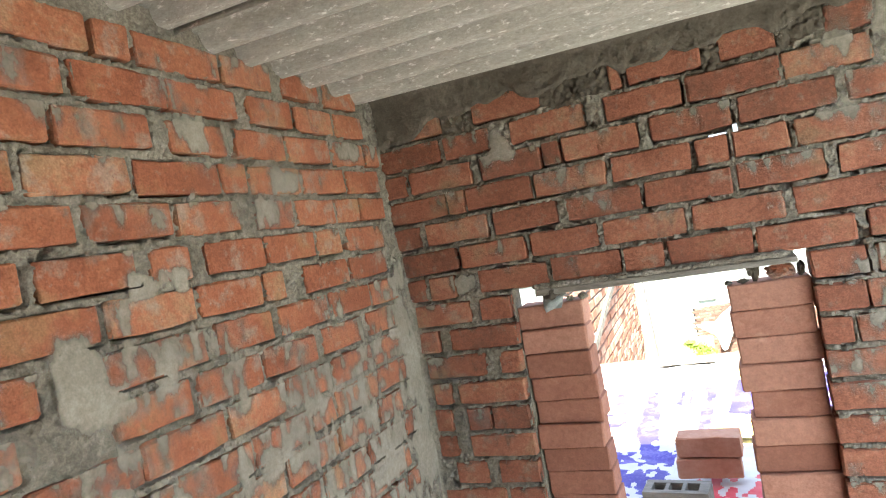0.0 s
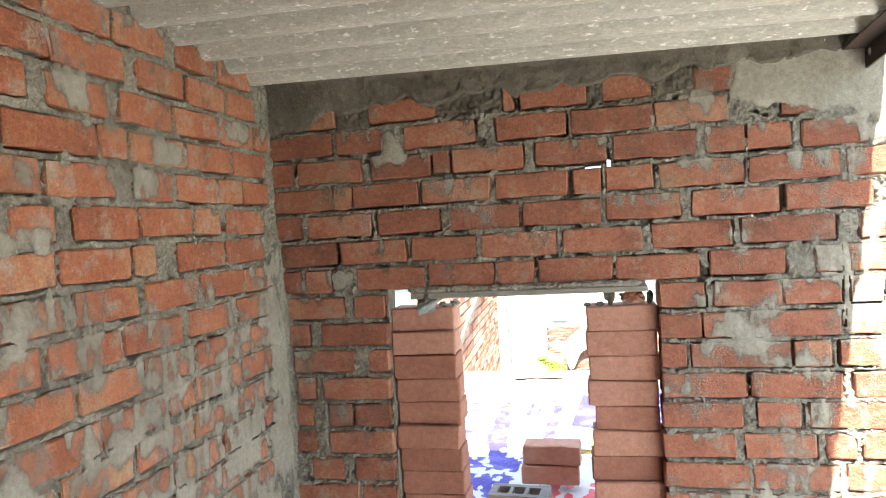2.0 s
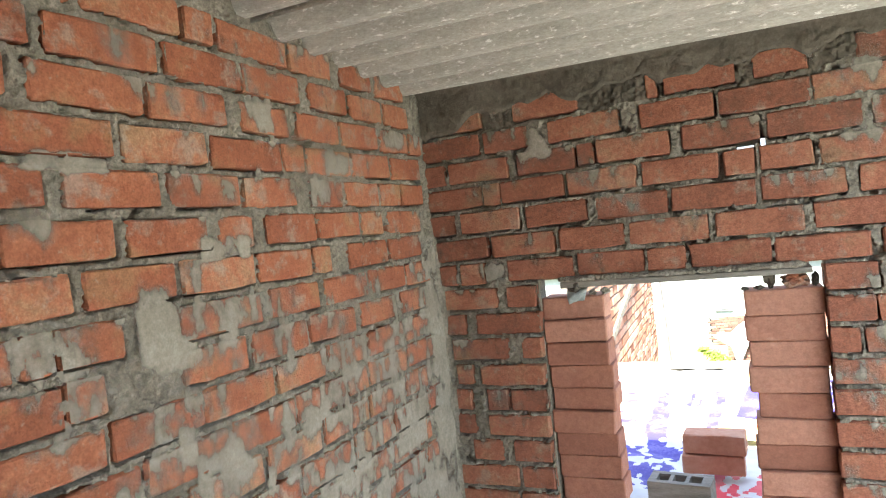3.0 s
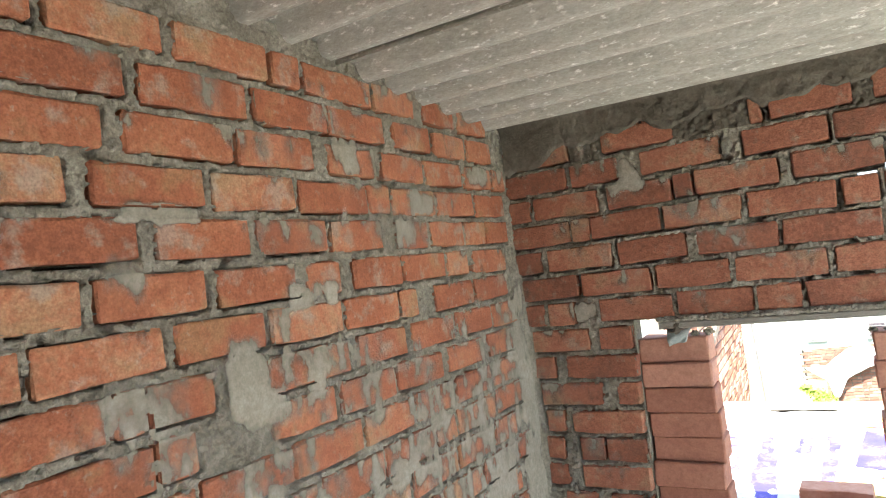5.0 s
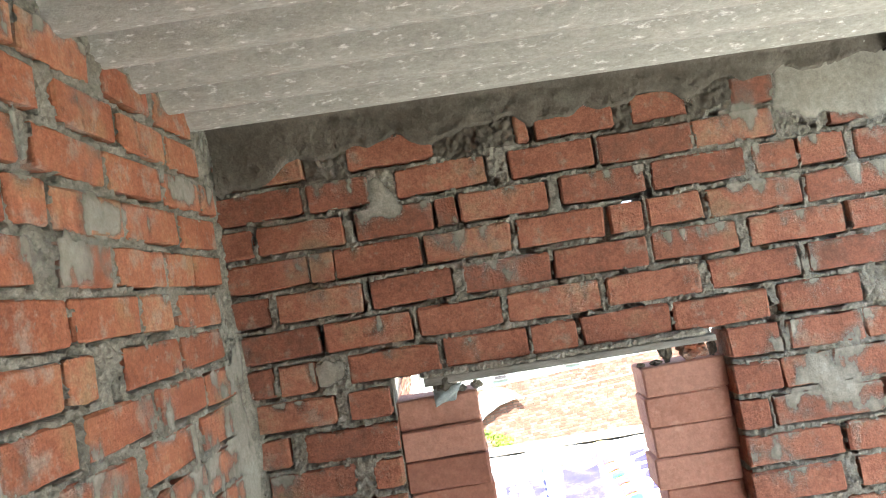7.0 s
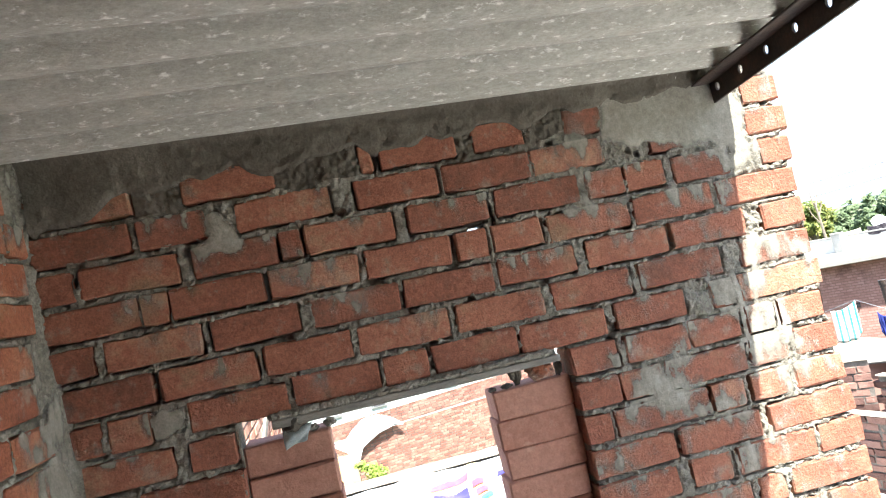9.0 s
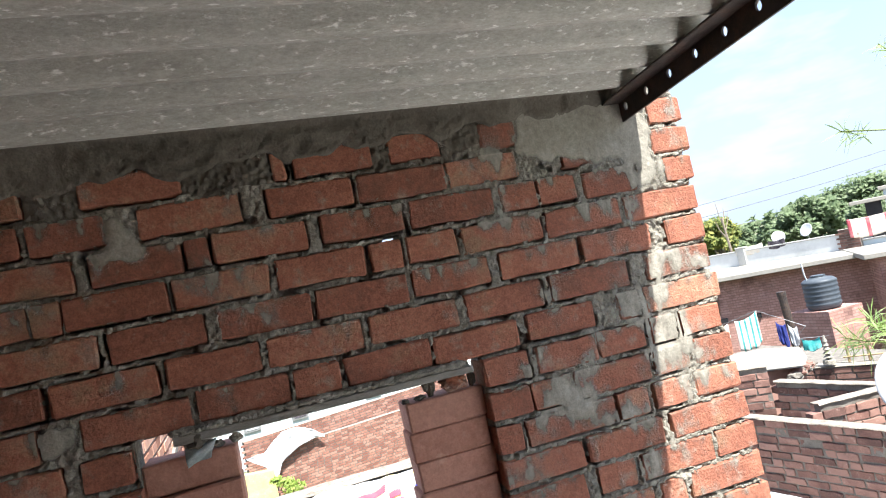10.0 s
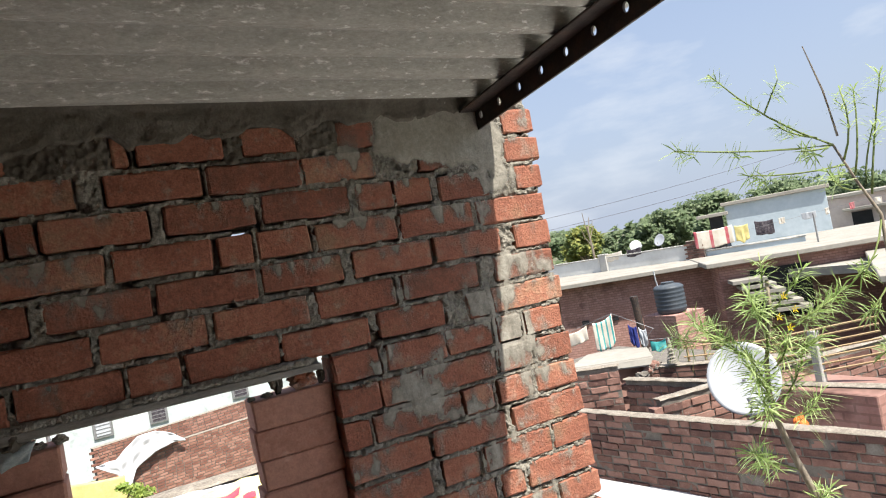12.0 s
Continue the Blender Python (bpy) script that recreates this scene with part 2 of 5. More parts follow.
def let_light_through(mat, share):
    """Thin leaves and cloth pass some light."""
    nt = mat.node_tree
    bsdf, out = nt.nodes["Principled BSDF"], nt.nodes["Material Output"]
    tr, mix = nt.nodes.new("ShaderNodeBsdfTranslucent"), nt.nodes.new("ShaderNodeMixShader")
    mix.inputs[0].default_value = share
    nt.links.new(bsdf.inputs["Base Color"].links[0].from_socket, tr.inputs["Color"])
    nt.links.new(bsdf.outputs[0], mix.inputs[1])
    nt.links.new(tr.outputs[0], mix.inputs[2])
    nt.links.new(mix.outputs[0], out.inputs["Surface"])


M_FILM = material("wiped_mortar", [(0.2, 0.183, 0.148), (0.28, 0.26, 0.215), (0.37, 0.348, 0.295)], 9, 0.93, 0.6, 140, detail=0.4, grain=[(90, 0.1), (240, 0.1)])


def wear_thin(mat):
    """Where little mortar covers the bricks, its film breaks up into streaks and lets them show."""
    nt = mat.node_tree
    n, link = nt.nodes, nt.links.new
    cover, geo = n.new("ShaderNodeAttribute"), n.new("ShaderNodeNewGeometry")
    cover.attribute_name = "cover"
    total = cover.outputs["Fac"]
    for s, amount, squash in ((24, 0.75, 0.4), (110, 0.45, 0.6)):
        mp, tex = n.new("ShaderNodeMapping"), n.new("ShaderNodeTexNoise")
        mp.inputs["Scale"].default_value = (1, 1, squash)
        link(geo.outputs["Position"], mp.inputs["Vector"])
        tex.inputs["Scale"].default_value, tex.inputs["Detail"].default_value = s, 5
        link(mp.outputs[0], tex.inputs["Vector"])
        k = n.new("ShaderNodeMath")
        k.operation = "MULTIPLY_ADD"
        k.inputs[1].default_value = amount
        link(tex.outputs[0], k.inputs[0])
        link(total, k.inputs[2])
        total = k.outputs[0]
    share = n.new("ShaderNodeMapRange")
    share.interpolation_type = "SMOOTHSTEP"
    share.inputs["From Min"].default_value, share.inputs["From Max"].default_value = 0.7, 1.35
    link(total, share.inputs["Value"])
    link(share.outputs[0], n["Principled BSDF"].inputs["Alpha"])


wear_thin(M_FILM)

for leaf in (M_LEAF, M_LEAF_HAZED, M_LEAF_YELLOW, M_BUSH, M_PETAL):
    let_light_through(leaf, 0.45)


# ---- mesh helpers ----
def mesh_object(name, verts, faces, mat, parent=None, smooth=False, label=""):
    me = bpy.data.meshes.new(name)
    me.from_pydata(verts, [], faces)
    me.update()
    me.materials.append(mat)
    if smooth:
        me.polygons.foreach_set("use_smooth", [True] * len(me.polygons))
    ob = new(name, me)
    ob.parent = parent
    if label:
        ob["label"] = label
    return ob


def part(name, bm, mat, parent=None, label="", smooth=False):
    me = bpy.data.meshes.new(name)
    bmesh.ops.recalc_face_normals(bm, faces=bm.faces)
    bm.to_mesh(me)
    bm.free()
    me.materials.append(mat)
    if smooth:
        me.polygons.foreach_set("use_smooth", [True] * len(me.polygons))
    ob = new(name, me)
    ob.parent = parent
    if label:
        ob["label"] = label
    return ob


def empty(name, at=(0, 0, 0), turn=0):
    ob = new(name)
    ob.matrix_basis = pose(*at, 0, 0, turn)
    return ob


def box_bm(lo, hi, bevel=0.0, jitter=0.0, seed=0, segments=1):
    bm = bmesh.new()
    c = [(a + b) / 2 for a, b in zip(lo, hi)]
    s = [b - a for a, b in zip(lo, hi)]
    bmesh.ops.create_cube(bm, size=1, matrix=Matrix.Translation(c) @ Matrix.Diagonal((*s, 1)))
    if bevel:
        bmesh.ops.bevel(bm, geom=list(bm.edges), offset=bevel, segments=segments, affect="EDGES", profile=0.6)
    if jitter:
        rng = random.Random(seed)
        for v in bm.verts:
            v.co += Vector([rng.uniform(-jitter, jitter) for _ in range(3)])
    return bm


def tube_bm(points, radii, sides=8, cap=True):
    bm = bmesh.new()
    rings = []
    pts = [Vector(p) for p in points]
    for i, p in enumerate(pts):
        d = (pts[min(i + 1, len(pts) - 1)] - pts[max(i - 1, 0)]).normalized()
        a = d.orthogonal().normalized()
        b = d.cross(a)
        r = radii[i] if isinstance(radii, (list, tuple)) else radii
        rings.append([bm.verts.new(p + (a * math.cos(2 * math.pi * k / sides) + b * math.sin(2 * math.pi * k / sides)) * r) for k in range(sides)])
    for r0, r1 in zip(rings, rings[1:]):
        # keep the seams of neighbouring rings together
        shift = min(range(sides), key=lambda k: (r1[k].co - r0[0].co).length)
        r1[:] = r1[shift:] + r1[:shift]
        for k in range(sides):
            bm.faces.new((r0[k], r0[(k + 1) % sides], r1[(k + 1) % sides], r1[k]))
    if cap:
        bm.faces.new(rings[0])
        bm.faces.new(rings[-1])
    return bm


def lattice_noise(u, v, size, seed):
    """Smooth noise from -1 to 1 over arrays of metres, with features of the given size."""
    tab = np.random.RandomState(seed).rand(128, 128) * 2 - 1
    x, y = u / size + 40.0, v / size + 40.0
    i, j = np.floor(x).astype(int), np.floor(y).astype(int)
    f, g = x - i, y - j
    f, g = f * f * (3 - 2 * f), g * g * (3 - 2 * g)
    i0, j0, i1, j1 = i % 128, j % 128, (i + 1) % 128, (j + 1) % 128
    return (tab[i0, j0] * (1 - f) + tab[i1, j0] * f) * (1 - g) + (tab[i0, j1] * (1 - f) + tab[i1, j1] * f) * g


def grid_object(name, x, y, z, keep, mat, parent=None):
    """A surface through 2D arrays of points, with the cells for which keep is true."""
    nv, nu = x.shape
    idx = np.arange(nv * nu).reshape(nv, nu)
    quads = np.stack([idx[:-1, :-1], idx[:-1, 1:], idx[1:, 1:], idx[1:, :-1]], -1)[keep]
    used = np.unique(quads)
    remap = np.zeros(nv * nu, int)
    remap[used] = np.arange(len(used))
    co = np.stack([x.ravel(), y.ravel(), z.ravel()], 1)[used]
    return mesh_object(name, co.tolist(), remap[quads].tolist(), mat, parent, True)


# ---- brick masonry ----
BRICK_MESHES = {}


def brick_mesh(length, depth, height, mat, rng, wear=0.0035):
    """A worn brick with chipped arrises, centred on its base length and height, its face at y = 0; alike bricks share it."""
    key = (round(length, 2), round(depth, 2), round(height, 3), mat.name, rng.randrange(5))
    if key not in BRICK_MESHES:
        l, d, h = key[0] / 2, key[1], key[2] / 2
        bm = bmesh.new()
        bmesh.ops.create_cube(bm, size=1, matrix=Matrix.Translation((0, d / 2, 0)) @ Matrix.Diagonal((2 * l, d, 2 * h, 1)))
        cuts = [e for e in bm.edges if abs(e.verts[0].co.x - e.verts[1].co.x) > 1e-4]
        bmesh.ops.subdivide_edges(bm, edges=cuts, cuts=2 if l > 0.07 else 1)
        sharp = [e for e in bm.edges if len(e.link_faces) == 2 and e.calc_face_angle(0) > 0.5]
        bmesh.ops.bevel(bm, geom=sharp, offset=0.0038, segments=1, affect="EDGES", profile=0.6)
        shift = random.Random(int(key[0] * 1000) * 7 + key[4])
        for v in bm.verts:
            v.co += Vector((shift.uniform(-1, 1) * wear * 0.7, shift.uniform(-0.35, 0.6) * wear, shift.uniform(-1, 1) * wear * 0.75))
            if wear > 0.003 and abs(v.co.x) > l - 0.012 and abs(v.co.z) > h - 0.012:
                v.co.z *= 1 - 0.05 * shift.random()
        me = bpy.data.meshes.new("brick")
        bmesh.ops.recalc_face_normals(bm, faces=bm.faces)
        bm.to_mesh(me)
        bm.free()
        me.materials.append(mat)
        BRICK_MESHES[key] = me
    return BRICK_MESHES[key]


def lay_brick(parent, u, z, length, depth, height, base, mat, rng, loose=0.0009, wear=0.0035):
    """One brick with its face on the wall whose pose is base (x along the wall, -y out of its face)."""
    ob = new("brick", brick_mesh(length, depth, height, mat, rng, wear))
    m = base @ pose(u, rng.uniform(-loose, loose), z + rng.uniform(-0.002, 0.002), rng.uniform(-0.35, 0.35), rng.uniform(-0.9, 0.9), rng.uniform(-0.4, 0.4))
    ob.matrix_basis = m
    ob.parent = parent
    return ob


def fill_course(u0, u1, rng, unit=0.205, joint=0.014):
    """Brick extents that fill a stretch of a course, with headers now and then."""
    out, u = [], u0
    while u < u1 - 0.04:
        length = 0.095 if rng.random() < 0.18 else unit * rng.uniform(0.96, 1.05)
        if u1 - u - length < 0.05:
            length = u1 - u
        out.append((u, u + length))
        u += length + joint
    return out


def mortar_face(name, u0, u1, v0, v1, rects, smear, place, parent, holes=(), step=0.0033, seed=5, mat=M_MORTAR, top=None):
    """The mortar between bricks: nearly flush, lumpy, slopped over the arrises, cracked and missing here and there; and the film of mortar wiped over the bricks where smear(u, v) is high."""
    u, v = np.meshgrid(np.arange(u0, u1 + step / 2, step), np.arange(v0, v1 + step / 2, step))
    inside, below = np.full(u.shape, -1.0), np.full(u.shape, 1.0)
    crack = np.zeros(u.shape, bool)
    slit = lattice_noise(u, v, 0.085, seed + 9) + 0.5 * lattice_noise(u, v, 0.02, seed + 10)
    wv = v + 0.002 * lattice_noise(u, v, 0.02, seed + 2)
    wu = u + 0.002 * lattice_noise(u, v, 0.02, seed + 3)
    for a, b, c, d in rects:
        i0, i1 = np.searchsorted(u[0], [a - 0.02, b + 0.02])
        j0, j1 = np.searchsorted(v[:, 0], [c - 0.02, d + 0.02])
        su, sv, sl = wu[j0:j1, i0:i1], wv[j0:j1, i0:i1], slit[j0:j1, i0:i1]
        s = np.minimum(np.minimum(su - a, b - su), np.minimum(sv - c, d - sv))
        inside[j0:j1, i0:i1] = np.maximum(inside[j0:j1, i0:i1], s)
        below[j0:j1, i0:i1] = np.where(s > 0, d - sv, below[j0:j1, i0:i1])
        under = (sv > c - 0.0045) & (sv < c + 0.001) & (su > a) & (su < b) & (sl > -0.08)
        beside = (((su > b - 0.001) & (su < b + 0.0042)) | ((su < a + 0.001) & (su > a - 0.0045))) & (sv > c) & (sv < d) & (sl > 0.15)
        crack[j0:j1, i0:i1] |= under | beside
    fine, mid = lattice_noise(u, v, 0.010, seed + 4), lattice_noise(u, v, 0.024, seed + 5)
    grit = lattice_noise(u, v, 0.0062, seed + 11)
    joint = -0.0035 + 0.003 * mid + 0.0036 * fine + 0.0036 * grit + 0.003 * lattice_noise(u, v, 0.055, seed + 12)
    gone = lattice_noise(u, v, 0.045, seed + 6) + 0.5 * mid
    joint = np.where((gone > 0.8) & (v < 1.97), joint - 0.02, joint)
    slop = -0.0015 + 0.0055 * lattice_noise(u, v, 0.035, seed) + 0.003 * fine
    depth = np.where(inside < 0, joint, np.where(inside < slop, 0.0012 + 0.0012 * mid + 0.0008 * grit, -0.022))
    streak = lattice_noise(u, v * 0.35, 0.017, seed + 13)
    field = 0.42 * lattice_noise(u, v, 0.09, seed + 7) + 0.3 * lattice_noise(u, v, 0.035, seed + 8) + 0.26 * streak + 0.3 * np.exp(-below / 0.016) + smear(u, v)
    depth = np.where(crack & (field < 0.9), -0.03, depth)
    k = depth
    keep = ~((k[:-1, :-1] < -0.0215) & (k[:-1, 1:] < -0.0215) & (k[1:, 1:] < -0.0215) & (k[1:, :-1] < -0.0215) & (inside[:-1, :-1] > 0))
    wiped = (field > 0.05)[:-1, :-1]
    mu, mv = u[:-1, :-1] + step / 2, v[:-1, :-1] + step / 2
    shut = np.ones(mu.shape, bool)
    for a, b, c, d in holes:
        shut &= ~((mu > a) & (mu < b) & (mv > c) & (mv < d))
    if top is not None:
        shut &= mv < top(mu)
    body = grid_object(name, *place(u, v, depth), keep & shut, mat, parent)
    over = 0.0022 + np.clip((field - 0.5) * 0.006, 0, 0.0035) + 0.0007 * mid + 0.0005 * fine + 0.0003 * grit
    film = grid_object("mortar_film", *place(u, v, over), wiped & shut & ~(crack & (field < 0.9))[:-1, :-1], M_FILM, parent)
    idx = np.arange(u.size).reshape(u.shape)
    cells = np.stack([idx[:-1, :-1], idx[:-1, 1:], idx[1:, 1:], idx[1:, :-1]], -1)[wiped & shut & ~(crack & (field < 0.9))[:-1, :-1]]
    cover = film.data.attributes.new("cover", "FLOAT", "POINT")
    cover.data.foreach_set("value", field.ravel()[np.unique(cells)].astype(np.float32))
    film["label"] = "thin grey film of wiped mortar"
    return body


def slab_with_holes(name, us, vs, holes, place, mat, parent=None):
    """A wall core between two depths, cut through at the holes; place(u, v, side) gives the point on side 0 or 1."""
    us = sorted({*us, *[h[0] for h in holes], *[h[1] for h in holes]})
    vs = sorted({*vs, *[h[2] for h in holes], *[h[3] for h in holes]})
    solid = {(i, j) for i in range(len(us) - 1) for j in range(len(vs) - 1)
             if not any(h[0] <= us[i] and us[i + 1] <= h[1] and h[2] <= vs[j] and vs[j + 1] <= h[3] for h in holes)}
    verts, faces, seen = [], [], {}

    def vert(i, j, s):
        if (i, j, s) not in seen:
            seen[i, j, s] = len(verts)
            verts.append(place(us[i], vs[j], s))
        return seen[i, j, s]

    for i, j in solid:
        a = [(i, j), (i + 1, j), (i + 1, j + 1), (i, j + 1)]
        faces.append([vert(*p, 0) for p in a])
        faces.append([vert(*p, 1) for p in reversed(a)])
        for (di, dj), (p, q) in (((0, -1), (0, 1)), ((1, 0), (1, 2)), ((0, 1), (2, 3)), ((-1, 0), (3, 0))):
            if (i + di, j + dj) not in solid:
                faces.append([vert(*a[q], 0), vert(*a[p], 0), vert(*a[p], 1), vert(*a[q], 1)])
    return mesh_object(name, verts, faces, mat, parent)


# ---- the setting: floor, brick walls, roof ----
FLOOR = -0.4
part("floor", box_bm((-0.3, -2.95, FLOOR - 0.12), (1.75, 0.1, FLOOR)), M_TERRACE)
tagged(bpy.data.objects["floor"], "rough grey concrete floor of the unfinished room", "floor", kind="structure")

def roof_low(x, y):
    return 2.127 - 0.028 * x - 0.072 * y


COURSE, RISE, BRICK_H = 1.532, 0.0835, 0.069
DOOR = (0.346, 1.147, FLOOR, 1.482)
SLITS = [(0.962, 1.008, 1.819, 1.829), (1.024, 1.036, 1.819, 1.845), (1.205, 1.225, 1.985, 1.998), (0.556, 0.56, 1.996, 2.004), (0.346, 0.425, 1.452, 1.49), (1.112, 1.147, 1.48, 1.505)]
FRONT = pose(0, 0, 0)
wall_front = tagged(empty("wall_front"), "unplastered red brick wall with rough grey mortar joints", "wall", kind="structure")
front_rects, front_rng = [], random.Random(11)
front_bricks = []


def front_u(u, z):
    return u - 0.0035 - 0.0092 * u - 0.0058 * z + 0.0157 * u * z


def front_course(row, ends):
    for a, b in zip(ends[::2], ends[1::2]):
        z = COURSE + RISE * row
        a, b, z = front_u(a, z), front_u(b, z), z - 0.0342 + 0.02 * a + 0.0188 * z - 0.0099 * a * z
        front_rects.append((a, b, z - BRICK_H / 2, z + BRICK_H / 2))
        front_bricks.append(((a + b) / 2, z, b - a))


front_course(6, [0.004, 0.089, 0.097, 0.221, 0.334, 0.539, 0.738, 0.768, 0.782, 0.97, 1.012, 1.142, 1.25, 1.347, 1.737, 1.848])
front_course(5, [0.004, 0.206, 0.225, 0.372, 0.44, 0.655, 0.712, 0.911, 0.927, 1.138, 1.149, 1.332, 1.46, 1.56, 1.733, 1.852])
front_course(4, [0.004, 0.079, 0.093, 0.296, 0.328, 0.512, 0.521, 0.572, 0.582, 0.787, 0.82, 1.02, 1.038, 1.252, 1.274, 1.37, 1.378, 1.484, 1.51, 1.663, 1.758, 1.842])
front_course(3, [0.004, 0.2, 0.206, 0.261, 0.269, 0.472, 0.484, 0.687, 0.704, 0.908, 0.921, 1.003, 1.012, 1.138, 1.153, 1.367, 1.383, 1.595, 1.613, 1.838])
front_course(2, [0.004, 0.097, 0.113, 0.321, 0.339, 0.538, 0.564, 0.766, 0.779, 0.995, 1.01, 1.207, 1.236, 1.454, 1.466, 1.673, 1.721, 1.842])
front_course(1, [0.004, 0.205, 0.215, 0.426, 0.441, 0.641, 0.655, 0.872, 0.887, 1.106, 1.13, 1.334, 1.357, 1.586, 1.641, 1.838])
front_course(0, [0.004, 0.083, 0.095, 0.181, 0.264, 0.476, 0.49, 0.688, 0.699, 0.803, 0.815, 1.023, 1.034, 1.246, 1.274, 1.466, 1.536, 1.594, 1.618, 1.85])
front_course(-1, [0.027, 0.219, 0.249, 0.35, 1.143, 1.261, 1.285, 1.449, 1.456, 1.595, 1.614, 1.689, 1.704, 1.836])
front_course(-2, [0.016, 0.092, 0.136, 0.35, 1.143, 1.248, 1.256, 1.363, 1.375, 1.591, 1.604, 1.714, 1.733, 1.853])
front_course(-3, [0.037, 0.24, 0.285, 0.35, 1.143, 1.212, 1.22, 1.47, 1.479, 1.568, 1.587, 1.7, 1.715, 1.855])
front_course(-4, [0.044, 0.101, 0.129, 0.35, 1.143, 1.362, 1.375, 1.592, 1.62, 1.862])
front_course(-5, [0.032, 0.089, 0.144, 0.219, 0.227, 0.349, 1.143, 1.349, 1.383, 1.496, 1.514, 1.731, 1.742, 1.866])
front_course(-6, [0.03, 0.095, 0.141, 0.35, 1.143, 1.327, 1.353, 1.528, 1.555, 1.62, 1.639, 1.872])
front_course(-7, [0.074, 0.182, 0.217, 0.35, 1.143, 1.36, 1.374, 1.58, 1.6, 1.72, 1.735, 1.875])
for row in range(-8, -23, -1):
    ends = [e for a, b in ((0.02, 0.35), (1.143, 1.875)) for s in fill_course(a, b, front_rng) for e in s]
    front_course(row, ends)


def bump_at(u, v, cu, cv, ru, rv):
    return np.exp(-((u - cu) / ru) ** 4 - ((v - cv) / rv) ** 4)


def front_smear(u, v):
    s = -0.2 + 0.0 * u
    s = s + 1.5 * bump_at(u, v, 1.47, 2.03, 0.10, 0.075) + 1.4 * bump_at(u, v, 1.63, 2.04, 0.1, 0.11)
    s = s + 0.5 * bump_at(u, v, 1.7, 1.93, 0.06, 0.1) + 0.28 * bump_at(u, v, 1.27, 1.36, 0.14, 0.1) + 0.2 * bump_at(u, v, 1.38, 1.3, 0.1, 0.06)
    # real smears, plus extra film rightwards that paints in the open side's brightness
    s = s + 0.22 * bump_at(u, v, 1.66, 1.5, 0.09, 0.2) + 0.24 * np.clip((u - 1.0) / 0.4, 0, 1) + 0.35 * bump_at(u, v, 0.12, 1.25, 0.15, 0.25)
    s = s + 0.9 * bump_at(u, v, 0.22, 1.53, 0.06, 0.03) + 0.8 * bump_at(u, v, 0.4, 1.93, 0.035, 0.05)
    return s + 0.3 * bump_at(u, v, 0.72, 2.09, 0.9, 0.03)


front_mortar = mortar_face("mortar_joints", 0, 1.85, 0.6, 2.115, front_rects, front_smear, lambda u, v, d: (u, -d, v), wall_front, [DOOR, *SLITS], seed=21)
# the mortar turns to the darker cement colour along the wall's top
front_mortar.data.materials.append(M_DARK_CEMENT)
spots = np.array([p.center for p in front_mortar.data.polygons])
dark_top = (spots[:, 2] + 0.03 * lattice_noise(spots[:, 0], spots[:, 2], 0.06, 91) > 1.995) & (spots[:, 0] < 1.34 + 0.03 * lattice_noise(spots[:, 0], spots[:, 2], 0.03, 92))
front_mortar.data.polygons.foreach_set("material_index", dark_top.astype(np.int32))
slab_with_holes("mortar_core", [-0.095, 1.832], [FLOOR, 2.07], [DOOR, *SLITS], lambda u, v, s: (u, 0.03 + 0.066 * s, v), M_MORTAR, wall_front)
for row in range(13):
    # ragged mortar at the free end of the wall, between the brick ends
    z = COURSE + RISE * (6.5 - row)
    part("mortar_bed", box_bm((1.70, 0.008, z - RISE / 2 - 0.012), (1.828 + 0.012 * math.sin(row * 2.3), 0.094, z - RISE / 2 + 0.013), 0.004, 0.004, row), M_MORTAR, wall_front)

LEFT = pose(0, 0, 0, 0, 0, 90)
wall_left = tagged(empty("wall_left"), "orange-red brick wall with grey mortar smears", "wall", kind="structure")
left_rects, left_bricks, left_rng = [], [], random.Random(5)
LCOURSE, LRISE = 1.805, 0.0823


def left_u(u, z):
    return min(u - 0.075 - 0.07 * u + 0.0272 * z + 0.0204 * u * z, -0.004)


def left_course(row, ends):
    for a, b in zip(ends[::2], ends[1::2]):
        z = LCOURSE + LRISE * row
        a, b, z = left_u(a, z), left_u(b, z), z - 0.0076 + 0.068 * a + 0.0055 * z - 0.0377 * a * z
        left_rects.append((a, b, z - 0.034, z + 0.034))
        left_bricks.append(((a + b) / 2, z, b - a))


def run_on(row, ends, to=-2.78):
    more = [e for s in fill_course(to, ends[0] - 0.014, left_rng) for e in s]
    left_course(row, more + ends)


run_on(4, [-1.465, -1.265, -1.245, -1.025, -1.018, -0.931, -0.923, -0.69, -0.679, -0.505, -0.464, -0.295, -0.27, -0.1])
run_on(3, [-1.55, -1.347, -1.32, -1.094, -1.074, -0.862, -0.856, -0.655, -0.614, -0.441, -0.426, -0.249, -0.238, -0.08])
run_on(2, [-1.59, -1.391, -1.357, -1.139, -1.127, -0.918, -0.873, -0.713, -0.679, -0.49, -0.48, -0.289, -0.272, -0.1, -0.088, -0.004])
run_on(1, [-1.655, -1.455, -1.42, -1.211, -1.194, -0.99, -0.974, -0.752, -0.741, -0.658, -0.649, -0.453, -0.438, -0.235, -0.222, -0.03])
run_on(0, [-1.56, -1.349, -1.319, -1.121, -1.103, -0.904, -0.895, -0.704, -0.65, -0.502, -0.488, -0.311, -0.3, -0.18, -0.168, -0.02])
run_on(-1, [-1.65, -1.449, -1.43, -1.228, -1.205, -1.01, -0.978, -0.874, -0.826, -0.639, -0.627, -0.435, -0.42, -0.306, -0.271, -0.058])
run_on(-2, [-1.53, -1.322, -1.302, -1.104, -1.09, -0.881, -0.871, -0.67, -0.658, -0.583, -0.5, -0.29, -0.275, -0.07])
